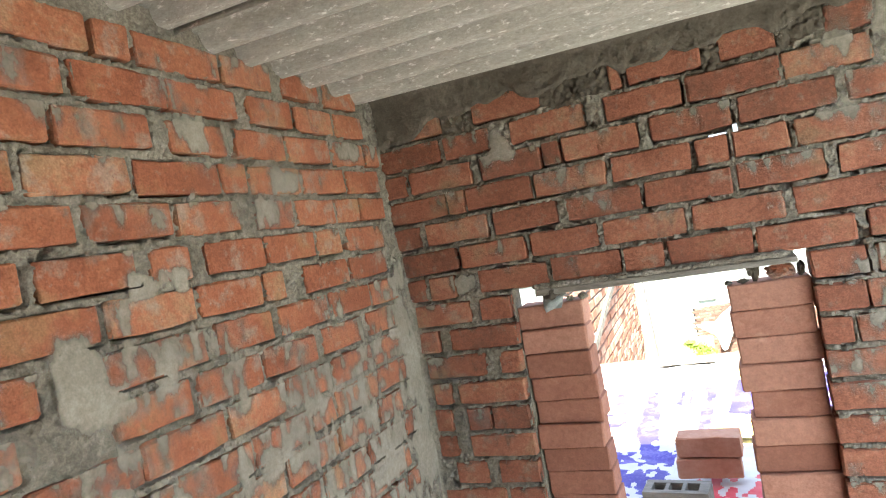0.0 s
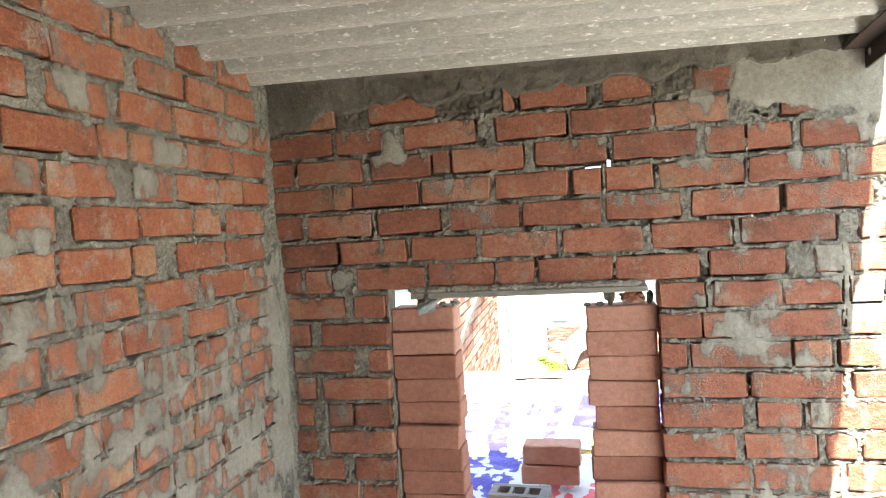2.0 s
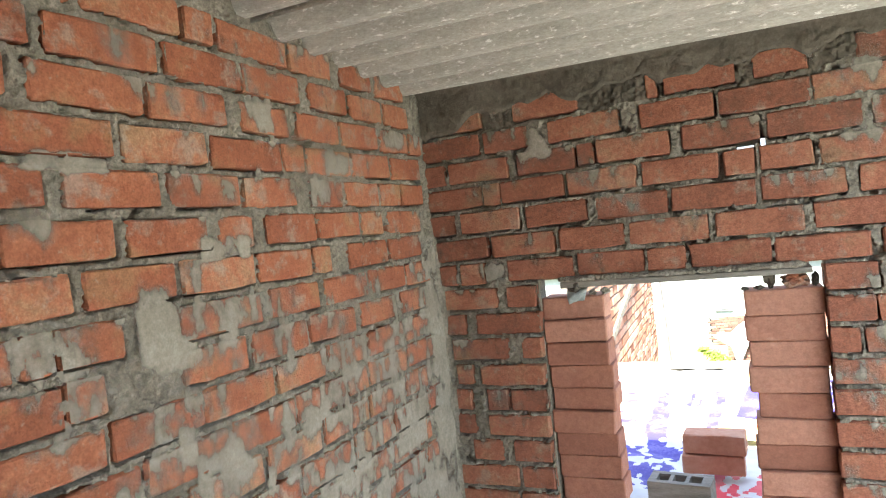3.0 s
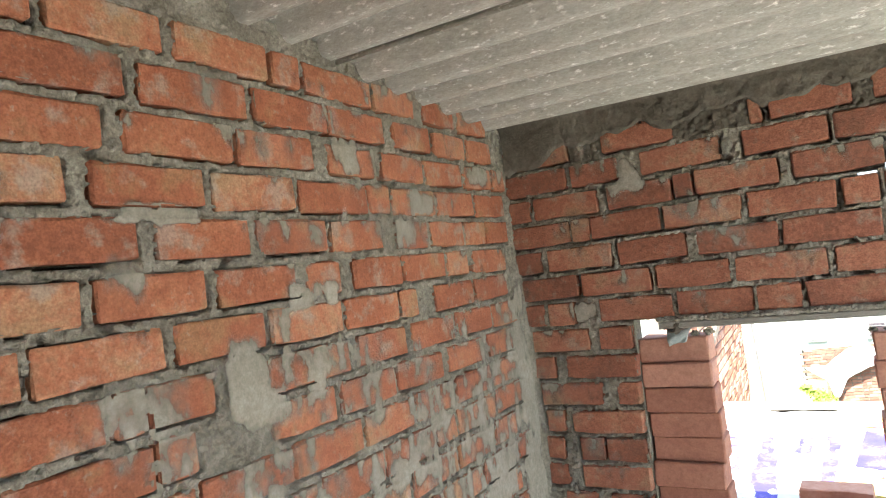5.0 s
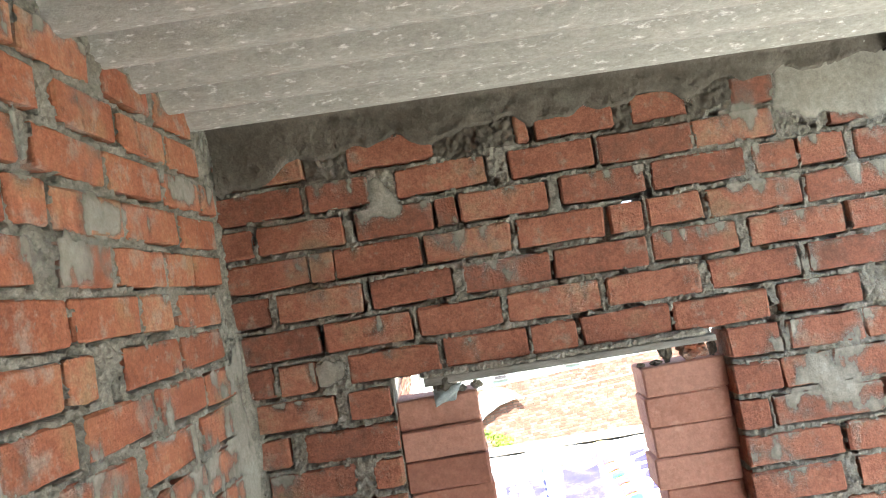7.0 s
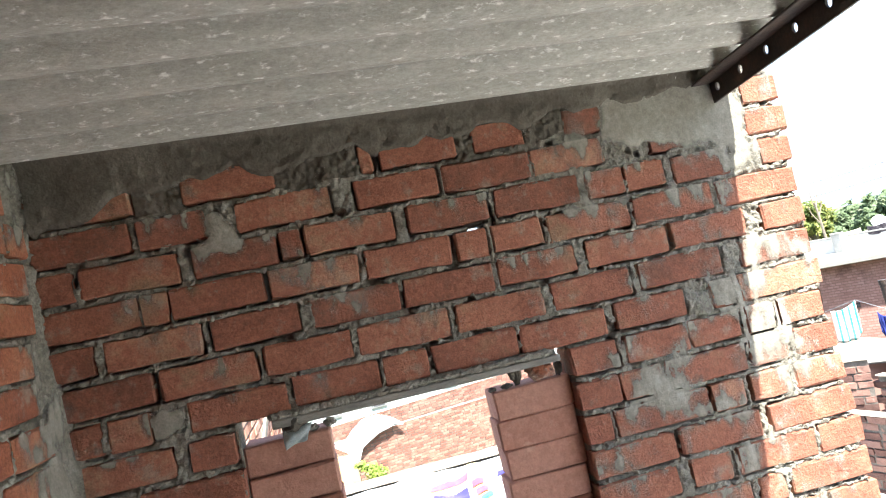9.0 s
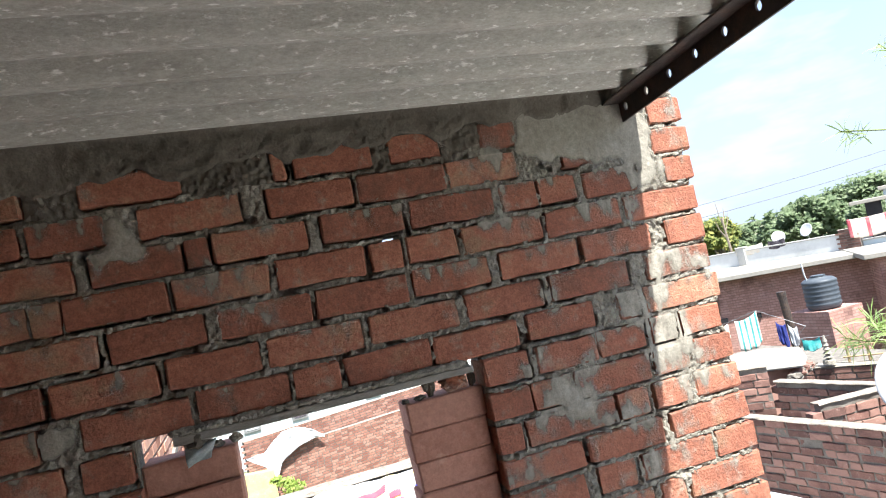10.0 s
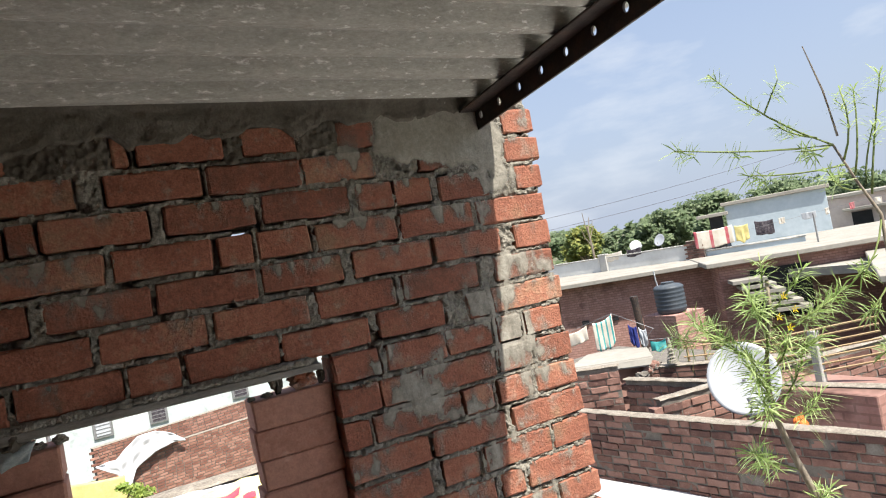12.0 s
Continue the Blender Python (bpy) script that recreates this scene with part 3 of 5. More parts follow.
run_on(-3, [-1.62, -1.435, -1.42, -1.369, -1.36, -1.234, -1.11, -0.869, -0.84, -0.653, -0.628, -0.42, -0.405, -0.2, -0.188, -0.02])
run_on(-4, [-1.58, -1.365, -1.356, -1.278, -1.11, -0.93, -0.913, -0.719, -0.703, -0.499, -0.47, -0.271, -0.234, -0.051])
run_on(-5, [-1.5, -1.295, -1.279, -1.074, -1.066, -0.858, -0.844, -0.655, -0.642, -0.461, -0.445, -0.24, -0.226, -0.03])
for row in range(-6, -27, -1):
    left_course(row, [e for s in fill_course(-2.78, -0.02 - 0.09 * (row % 2), left_rng) for e in s])


def left_smear(u, v):
    low = np.clip((1.72 - v) / 0.3, 0, 1)
    s = -0.16 + 0.44 * low * np.clip((u + 1.7) / 0.6, 0, 1) + 0.25 * np.clip((1.5 - v) / 0.15, 0, 1) * np.clip((u + 0.9) / 0.3, 0, 1)
    s = s + 1.1 * bump_at(u, v, -1.15, 1.54, 0.045, 0.08) + 0.9 * bump_at(u, v, -0.53, 1.885, 0.07, 0.03) + 0.5 * bump_at(u, v, -0.64, 1.83, 0.05, 0.03)
    s = s + 0.9 * bump_at(u, v, -1.3, 1.85, 0.09, 0.02) + 0.6 * bump_at(u, v, -1.35, 1.55, 0.12, 0.05) + 0.75 * bump_at(u, v, -0.95, 1.69, 0.09, 0.028) + 0.5 * bump_at(u, v, -0.04, 1.3, 0.06, 0.33)
    return s + 0.5 * bump_at(u, v, -1.36, 1.75, 0.06, 0.04) + 0.5 * bump_at(u, v, -0.2, 1.98, 0.14, 0.03) + 0.5 * bump_at(u, v, -0.05, 2.05, 0.05, 0.1) + 0.35 * bump_at(u, v, -0.82, 2.0, 0.05, 0.05)


mortar_face("mortar_joints", -2.8, 0.0, 0.75, 2.36, left_rects, left_smear, lambda u, v, d: (d, u, v), wall_left, seed=41, top=lambda u: roof_low(0.0, u) + 0.05)
# the core's dark colour deepens the shade in open joints below the ribs
slab_with_holes("mortar_core", [-2.9, 0.1], [FLOOR, 2.3], [], lambda u, v, s: (-0.03 - 0.072 * (1 - s), u, v), M_DARK_CEMENT, wall_left)

# added out of view: keeps light from the back off the front wall
wall_back = tagged(empty("wall_back"), "unseen brick wall added at the back to block light", "wall", kind="structure")
part("wall_body", box_bm((-0.1, -2.95, FLOOR), (1.72, -2.82, 2.29)), M_BRICK, wall_back)

# added out of view: cuts the light entering from the right, behind the camera
wall_side = tagged(empty("wall_side"), "unseen brick side wall added to narrow the incoming light", "wall", kind="structure")
part("wall_body", box_bm((1.6, -2.8, FLOOR), (1.72, -1.95, 2.19)), M_BRICK, wall_side)


# corner fillet of smooth grey mortar, wandering in width
def corner_fillet():
    us = np.linspace(0, 1, 7)
    vs = np.arange(0.62, 1.72, 0.012)
    a, v = np.meshgrid(us, vs)
    w = 0.026 + 0.010 * lattice_noise(v, v * 0, 0.14, 3) + 0.004 * lattice_noise(v, a, 0.04, 4)
    w = w * np.clip((1.74 - v) / 0.25, 0.1, 1)
    ang = a * math.pi / 2
    x = w * (1 - np.sin(ang)) - 0.003
    y = -(w * (1 - np.cos(ang))) + 0.003
    ob = grid_object("mortar_fillet", x, y, v, np.ones((len(vs) - 1, 6), bool), M_MORTAR)
    return tagged(ob, "grey mortar fillet running up the wall corner", "mortar fillet", kind="structure")


corner_fillet()


# ---- roof: corrugated cement sheets on a drilled iron angle ----
def corrugated_sheet(y0, y1, lift, x0, x1, label):
    """Ribs run along x; pitch 120 mm, depth 48 mm; the underside troughs lie on roof_low."""
    ys = np.arange(y0, y1 + 0.001, 0.0058)
    xs = np.linspace(x0, x1, 40)
    X, Y = np.meshgrid(xs, ys)
    wave = 0.5 + 0.5 * np.tanh(1.5 * np.cos((Y + 0.225) / 0.06 * math.pi + math.pi)) / math.tanh(1.5)
    Z = roof_low(X, Y) + lift + 0.048 * wave + 0.0012 * lattice_noise(X, Y, 0.25, 8)
    n = X.size
    nv, nu = X.shape
    idx = np.arange(n).reshape(nv, nu)
    verts = np.concatenate([np.stack([X, Y, Z], -1).reshape(-1, 3), np.stack([X, Y, Z + 0.007], -1).reshape(-1, 3)]).tolist()
    q = np.stack([idx[:-1, :-1], idx[1:, :-1], idx[1:, 1:], idx[:-1, 1:]], -1).reshape(-1, 4)
    faces = q.tolist() + (q[:, ::-1] + n).tolist()
    rim = list(idx[0]) + list(idx[1:, -1]) + list(idx[-1, -2::-1]) + list(idx[-2:0:-1, 0])
    faces += [[int(a), int(b), int(b) + n, int(a) + n] for a, b in zip(rim, rim[1:] + rim[:1])]
    ob = mesh_object("corrugated_sheet", verts, faces, M_SHEET, None, True)
    me = ob.data
    me.polygons.foreach_set("use_smooth", [i < 2 * len(q) for i in range(len(me.polygons))])
    return tagged(ob, label, "roof sheet", "roof sheets", "structure")


corrugated_sheet(-0.80, 0.14, 0.0, -0.09, 1.735, "grey-beige corrugated cement roof sheet bedded on the walls")
corrugated_sheet(-1.78, -0.72, 0.02, -0.09, 1.735, "grey-beige corrugated cement roof sheet lapped over the next")
corrugated_sheet(-2.95, -1.70, 0.034, -0.09, 1.73, "grey-beige corrugated cement roof sheet lapped over the next")


def cement_band():
    """Dark cement between the front wall's top and the first roof sheet, with a ragged lower edge."""
    us = np.arange(0.0, 1.70, 0.008)
    vs = np.linspace(0, 1, 15)
    u, s = np.meshgrid(us, vs)
    edge = 2.05 + 0.018 * lattice_noise(u, u * 0, 0.09, 31) + 0.012 * lattice_noise(u, u * 0, 0.035, 32) - 0.05 * np.clip((0.22 - u) / 0.1, 0, 1) + 0.03 * np.clip((u - 1.15) / 0.4, 0, 1)
    top = 2.165 - 0.028 * u
    v = edge + (top - edge) * s
    y = -0.004 - 0.016 * np.sqrt(s) - 0.03 * np.clip((s - 0.75) * 4, 0, 1) ** 2 - 0.004 * lattice_noise(u, v, 0.03, 33) * (1.3 - s) - 0.004 * lattice_noise(u, v, 0.012, 34) * (1.4 - s)
    y = np.where(s == 0, 0.01, y)
    ob = grid_object("cement_band", u, y, v, np.ones((len(vs) - 1, len(us) - 1), bool), M_DARK_CEMENT)
    return tagged(ob, "dark cement band sealing wall to roof", "cement seal", kind="structure")


cement_band()


def iron_angle():
    """A drilled angle iron along the open edge: an upright flange with a row of round holes, and a flat one under the sheets."""
    beam = tagged(empty("iron_angle"), "dark rusty angle iron with a row of drilled holes", "roof beam")
    X, y0, y1, h = 1.677, 0.016, -2.93, 0.058
    slope = Matrix.Translation((X, 0, roof_low(X, 0) - 0.004)) @ Matrix.Rotation(-math.atan(0.072), 4, "X")
    # upright flange: a strip built cell by cell round octagonal holes
    bm = bmesh.new()
    pitch, r = 0.1005, 0.0088
    k = int((y0 - y1) / pitch)

    def ring(c, s):
        out = []
        for i in range(16):
            a = 2 * math.pi * (i + 0.5) / 16
            out.append(bm.verts.new((s, c + r * math.cos(a), -h * 0.42 + 1.25 * r * math.sin(a))))
        return out

    for j in range(k):
        c = y0 - pitch / 2 - j * pitch
        a, b = c + pitch / 2, c - pitch / 2
        sides = []
        for s in (0.0, 0.006):
            hole = ring(c, s)
            corner = [bm.verts.new((s, y, z)) for y, z in ((a, -h / 2), (a, 0), (b, 0), (b, -h), (a, -h))]
            # fan the frame from the four corners
            def fan(cv, i0, i1):
                for i in range(i0, i1):
                    bm.faces.new((cv, hole[i % 16], hole[(i + 1) % 16]))
            fan(corner[1], 0, 4), fan(corner[2], 4, 8), fan(corner[3], 8, 12), fan(corner[4], 12, 16)
            bm.faces.new((corner[1], corner[2], hole[4]))
            bm.faces.new((corner[2], corner[3], hole[8]))
            bm.faces.new((corner[3], corner[4], hole[12]))
            bm.faces.new((corner[4], corner[1], hole[0]))
            bm.verts.remove(corner[0])
            sides.append((hole, corner))
        for i in range(16):
            bm.faces.new((sides[0][0][i], sides[0][0][(i + 1) % 16], sides[1][0][(i + 1) % 16], sides[1][0][i]))
        bm.faces.new((sides[0][1][3], sides[0][1][4], sides[1][1][4], sides[1][1][3]))
    for v in bm.verts:
        v.co = slope @ v.co
    bmesh.ops.remove_doubles(bm, verts=bm.verts, dist=1e-5)
    part("upright_flange", bm, M_IRON, beam)
    bm = box_bm((-0.052, y1, -0.006), (0.006, y0, 0.0), 0.0015)
    for v in bm.verts:
        v.co = slope @ v.co
    part("flat_flange", bm, M_IRON, beam)
    return beam


iron_angle()


# ---- doorway: lintel plank, stacked bricks, debris ----
def plank():
    bm = box_bm((0.425, -0.007, 1.462), (1.118, 0.1, 1.4815), 0.003, 0.002, 4)
    ob = part("lintel_plank", bm, M_LINTEL)
    return tagged(ob, "weathered grey lintel plank over the doorway", "lintel", kind="structure")


plank()


def squeezed_mortar():
    """Crumbly mortar between the lintel plank and the bricks on it."""
    rng = random.Random(17)
    bm = bmesh.new()
    u = 0.432
    while u < 1.1:
        r = rng.uniform(0.006, 0.0125)
        made = bmesh.ops.create_icosphere(bm, subdivisions=2, radius=1)["verts"]
        for v in made:
            n = 1 + 0.5 * noise.noise(v.co * 2.1 + Vector((u * 40, 0, 0)))
            v.co = Vector((u + v.co.x * r * 1.5 * n, 0.001 + v.co.y * 0.011 * n, 1.4885 + v.co.z * min(r, 0.0105) * n))
        u += r * rng.uniform(0.9, 1.9)
    part("mortar_bed", bm, M_MORTAR, wall_front)


squeezed_mortar()


def brick_stack(u0, top, count, label, seed, offsets):
    rng = random.Random(seed)
    stack = tagged(empty("brick_stack", (u0, 0.035, FLOOR)), label, "brick stack", "dry brick stacks in the doorway")
    z = top - 0.0365
    for i in range(count):
        h = 0.0725 - 0.002 * rng.random()
        b = new("brick", brick_mesh(0.205 - (0.022 if offsets and i == 4 else 0), 0.102, h, M_BRICK_STACK, rng, 0.0022))
        b.matrix_basis = pose(0.1025 + rng.uniform(-0.005, 0.005), rng.uniform(-0.008, 0.008), z - FLOOR, rng.uniform(-0.4, 0.4), rng.uniform(-0.5, 0.5), rng.uniform(-2, 2))
        b.parent = stack
        z -= 0.0733
    return stack


brick_stack(0.348, 1.43, 25, "tall dry stack of plain red bricks beside the doorway edge", 3, False)
brick_stack(0.9395, 1.42, 25, "tall dry stack of dusky red bricks against the doorway edge", 4, True)


def lump(name, at, size, mat, label, category, seed, group=""):
    rng = random.Random(seed)
    bm = bmesh.new()
    bmesh.ops.create_icosphere(bm, subdivisions=3, radius=1)
    for v in bm.verts:
        n = noise.noise(v.co * 1.7 + Vector((seed, 0, 0))) * 0.45 + noise.noise(v.co * 4 + Vector((0, seed, 0))) * 0.22
        v.co = Vector((v.co.x * size[0], v.co.y * size[1], v.co.z * size[2])) * (1 + n)
    low = min(v.co.z for v in bm.verts)
    bmesh.ops.translate(bm, verts=bm.verts, vec=Vector(at) - Vector((0, 0, low + 0.002)))
    return tagged(part(name, bm, mat), label, category, group)


lump("brick_chip", (1.075, 0.05, 1.42), (0.037, 0.022, 0.02), M_BRICK_ORANGE, "broken orange brick chip on top of the stack", "brick chip", 3)
lump("mortar_lump", (1.012, 0.06, 1.42), (0.014, 0.016, 0.033), M_DARK_CEMENT, "dark crumb of mortar on the brick stack", "mortar lump", 7, "mortar crumbs")
lump("mortar_lump", (0.985, 0.05, 1.42), (0.014, 0.01, 0.006), M_DARK_CEMENT, "dark crumb of mortar on the brick stack", "mortar lump", 8, "mortar crumbs")
lump("mortar_lump", (0.948, 0.05, 1.42), (0.01, 0.01, 0.006), M_DARK_CEMENT, "dark crumb of mortar on the brick stack", "mortar lump", 9, "mortar crumbs")
lump("mortar_lump", (1.125, 0.055, 1.42), (0.009, 0.015, 0.022), M_DARK_CEMENT, "dark crumb of mortar on the brick stack", "mortar lump", 10, "mortar crumbs")
lump("mortar_lump", (0.51, 0.06, 1.43), (0.012, 0.012, 0.008), M_MORTAR, "grey crumb of mortar on the brick stack", "mortar lump", 12, "mortar crumbs")
lump("mortar_lump", (0.548, 0.07, 1.43), (0.014, 0.013, 0.01), M_MORTAR, "grey crumb of mortar on the brick stack", "mortar lump", 13, "mortar crumbs")
lump("mortar_lump", (0.475, 0.012, 1.435), (0.026, 0.02, 0.028), M_DARK_CEMENT, "dark mortar lump under the lintel's end", "mortar lump", 11)


def film_scrap():
    us, vs = np.linspace(0, 1, 14), np.linspace(0, 1, 12)
    u, v = np.meshgrid(us, vs)
    x = 0.445 + 0.05 * u + 0.02 * v * u
    z = 1.41 + 0.04 * v + 0.012 * u + 0.004 * lattice_noise(u, v, 0.3, 6)
    y = 0.014 - 0.02 * np.sin(v * 2.2) + 0.006 * lattice_noise(u, v, 0.25, 7)
    ob = grid_object("plastic_scrap", x, y, z, np.ones((11, 13), bool), M_BAG)
    m = ob.modifiers.new("thickness", "SOLIDIFY")
    m.thickness = 0.001
    return tagged(ob, "crumpled pale plastic scrap caught under the lintel", "plastic scrap")


film_scrap()


# ---- outside: terrace, ground, low tarpaulin roof ----
def drop_box(name, lo, hi, mat, parent=None, bevel=0.0, label=""):
    return part(name, box_bm(lo, hi, bevel), mat, parent, label)


TERRACE = -0.87
tagged(drop_box("terrace_floor", (1.75, -9.0, TERRACE - 0.15), (6.2, 5.0, TERRACE), M_TERRACE), "pale grey cement terrace floor in sunlight", "terrace", kind="structure")
ground = mesh_object("ground", [(-4500, -4500, -4.4), (4500, -4500, -4.4), (4500, 4500, -4.4), (-4500, 4500, -4.4)], [(0, 1, 2, 3)], M_EARTH)
tagged(ground, "dusty earth ground between the houses", "ground", kind="structure")
tagged(drop_box("house_below", (-3.2, -9.0, -4.4), (6.2, 5.0, TERRACE - 0.16), M_BRICK_FAR), "lower storey of the house in brick", "house", kind="structure")

tagged(drop_box("low_roof", (-1.4, 0.11, FLOOR - 0.02), (1.8, 2.335, 0.64), M_CONCRETE), "low flat roof outside the doorway under tarpaulins", "low roof", kind="structure")


def tarp_height(x, y):
    return 0.668 + 0.018 * lattice_noise(x, y, 0.42, 61) + 0.010 * lattice_noise(x * 1.6 + y, y * 0.5, 0.17, 62) + 0.004 * lattice_noise(x, y, 0.06, 63)


tarp = tagged(empty("tarpaulin"), "wrinkled white printed tarpaulin spread on the low roof", "tarpaulin")


def printed_sheet():
    """The sheet with worn blue and red print, streaked along it, and rows of bars that cannot be read."""
    gx, gy = np.meshgrid(np.linspace(-1.35, 1.78, 505), np.linspace(0.13, 2.33, 354))
    gz = tarp_height(gx, gy)
    x, y = gx[:-1, :-1] + 0.003, gy[:-1, :-1] + 0.003
    wear = 0.6 * lattice_noise(x * 2.5, y * 0.8, 0.07, 81) + 0.5 * lattice_noise(x, y, 0.025, 82)
    blue = np.zeros(x.shape, bool)
    for x0, x1, y0, y1, lean in ((0.44, 0.53, 0.95, 1.78, -0.03), (0.69, 0.78, 1.0, 1.8, 0.01), (0.57, 0.64, 1.5, 1.78, 0.05), (0.3, 0.62, 0.72, 0.86, 0.1), (0.33, 0.62, 0.4, 0.66, 0.05), (0.5, 0.58, 0.66, 1.15, -0.1), (-0.6, -0.2, 0.5, 1.6, 0.0), (1.25, 1.7, 0.3, 0.8, 0.0)):
        s = x - lean * (y - y0)
        blue |= (s > x0) & (s < x1) & (y > y0) & (y < y1) & (wear > -0.15)
    rows = (np.floor(y / 0.085) % 2 == 0) & (x > 0.2 + 0.1 * (1.75 - y)) & (x < 0.3 + 0.14 * (1.75 - y)) & (y > 1.1) & (y < 1.75)
    blue |= rows & (lattice_noise(x, y, 0.03, 83) > -0.35)
    red = (x > 0.72) & (x < 1.0) & (y > 0.25) & (y < 0.62) & (wear > -0.1) & ~blue
    grid_object("sheet", gx, gy, gz, ~(blue | red), M_TARP, tarp)
    grid_object("blue_print", gx, gy, gz, blue, M_TARP_BLUE, tarp)["kind"] = "stuff"
    grid_object("red_print", gx, gy, gz, red, M_TARP_RED, tarp)["kind"] = "stuff"


printed_sheet()

banner = tagged(empty("printed_banner"), "crumpled yellow, blue and white printed banner", "banner")


def fold(x, y):
    return 0.03 + 0.05 * np.clip((y - 1.3) / 0.5, 0, 1) + 0.012 * lattice_noise(x, y, 0.12, 71) + 0.03 * np.exp(-((x - 1.1) / 0.06) ** 2)


def banner_patch(name, x0, x1, y0, y1, lift, mat, skew=0.0, ragged=0.0, seed=1):
    u, v = np.meshgrid(np.linspace(0, 1, max(4, int((x1 - x0) / 0.014))), np.linspace(0, 1, max(4, int((y1 - y0) / 0.014))))
    y = y0 + (y1 - y0) * v
    x = x0 + (x1 - x0) * u + skew * v
    z = tarp_height(x, y) + fold(x, y) + lift
    keep = np.ones((x.shape[0] - 1, x.shape[1] - 1), bool)
    if ragged:
        keep &= lattice_noise(x, y, 0.035, seed)[:-1, :-1] > ragged
    return grid_object(name, x, y, z, keep, mat, banner)


banner_patch("cloth", 0.74, 1.52, 0.95, 1.98, 0.0, M_TARP_YELLOW, 0.06)
banner_patch("blue_field", 0.82, 0.995, 1.26, 1.68, 0.004, M_TARP_BLUE, 0.05)
banner_patch("white_field", 1.14, 1.3, 1.2, 1.9, 0.004, M_TARP, 0.05)
banner_patch("red_edge", 0.86, 1.06, 1.75, 1.83, 0.004, M_TARP_RED, 0.02)
banner_patch("red_edge", 0.9, 1.05, 1.1, 1.18, 0.004, M_TARP_RED, 0.02)
for k in range(6):
    banner_patch("printed_bar", 1.06, 1.12, 1.12 + 0.1 * k, 1.19 + 0.1 * k, 0.008, M_TARP_RED if k % 3 else M_TARP_TEAL, 0.01)
    banner_patch("printed_bar", 1.2, 1.28, 1.2 + 0.1 * k, 1.26 + 0.1 * k, 0.008, M_TARP_BLUE, 0.02)

# two loose bricks and a hollow block on the tarpaulin, just outside the doorway
rng_loose = random.Random(2)
for k, (x, z) in enumerate(((0.775, 0.735), (0.782, 0.81))):
    b = new("loose_brick", brick_mesh(0.215, 0.105, 0.07, M_BRICK_SUN, rng_loose))
    b.matrix_basis = pose(x, 0.5, z, 0, 0, 2 - 3 * k)
    tagged(b, "loose orange brick lying on the tarpaulin" if k == 0 else "loose orange brick with mortar crumbs on top", "brick", "loose bricks outside")


def hollow_block():
    bm = bmesh.new()
    cells = [(-0.075 + 0.052 * i, -0.028, -0.035 + 0.052 * i, 0.028) for i in range(3)]
    xs = sorted({-0.1, 0.1, *[c[0] for c in cells], *[c[2] for c in cells]})
    ys = [-0.05, -0.028, 0.028, 0.05]
    for i in range(len(xs) - 1):
        for j in range(3):
            if j == 1 and any(abs(c[0] - xs[i]) < 1e-6 for c in cells):
                continue
            bmesh.ops.create_cube(bm, size=1, matrix=Matrix.Translation(((xs[i] + xs[i + 1]) / 2, (ys[j] + ys[j + 1]) / 2, 0.05)) @ Matrix.Diagonal((xs[i + 1] - xs[i], ys[j + 1] - ys[j], 0.1, 1)))
    bmesh.ops.remove_doubles(bm, verts=bm.verts, dist=1e-4)
    ob = part("hollow_block", bm, M_LINTEL)
    ob.matrix_basis = pose(0.69, 0.27, 0.672, 0, 0, -4)
    return tagged(ob, "grey hollow cement block lying on the tarpaulin", "block")


hollow_block()


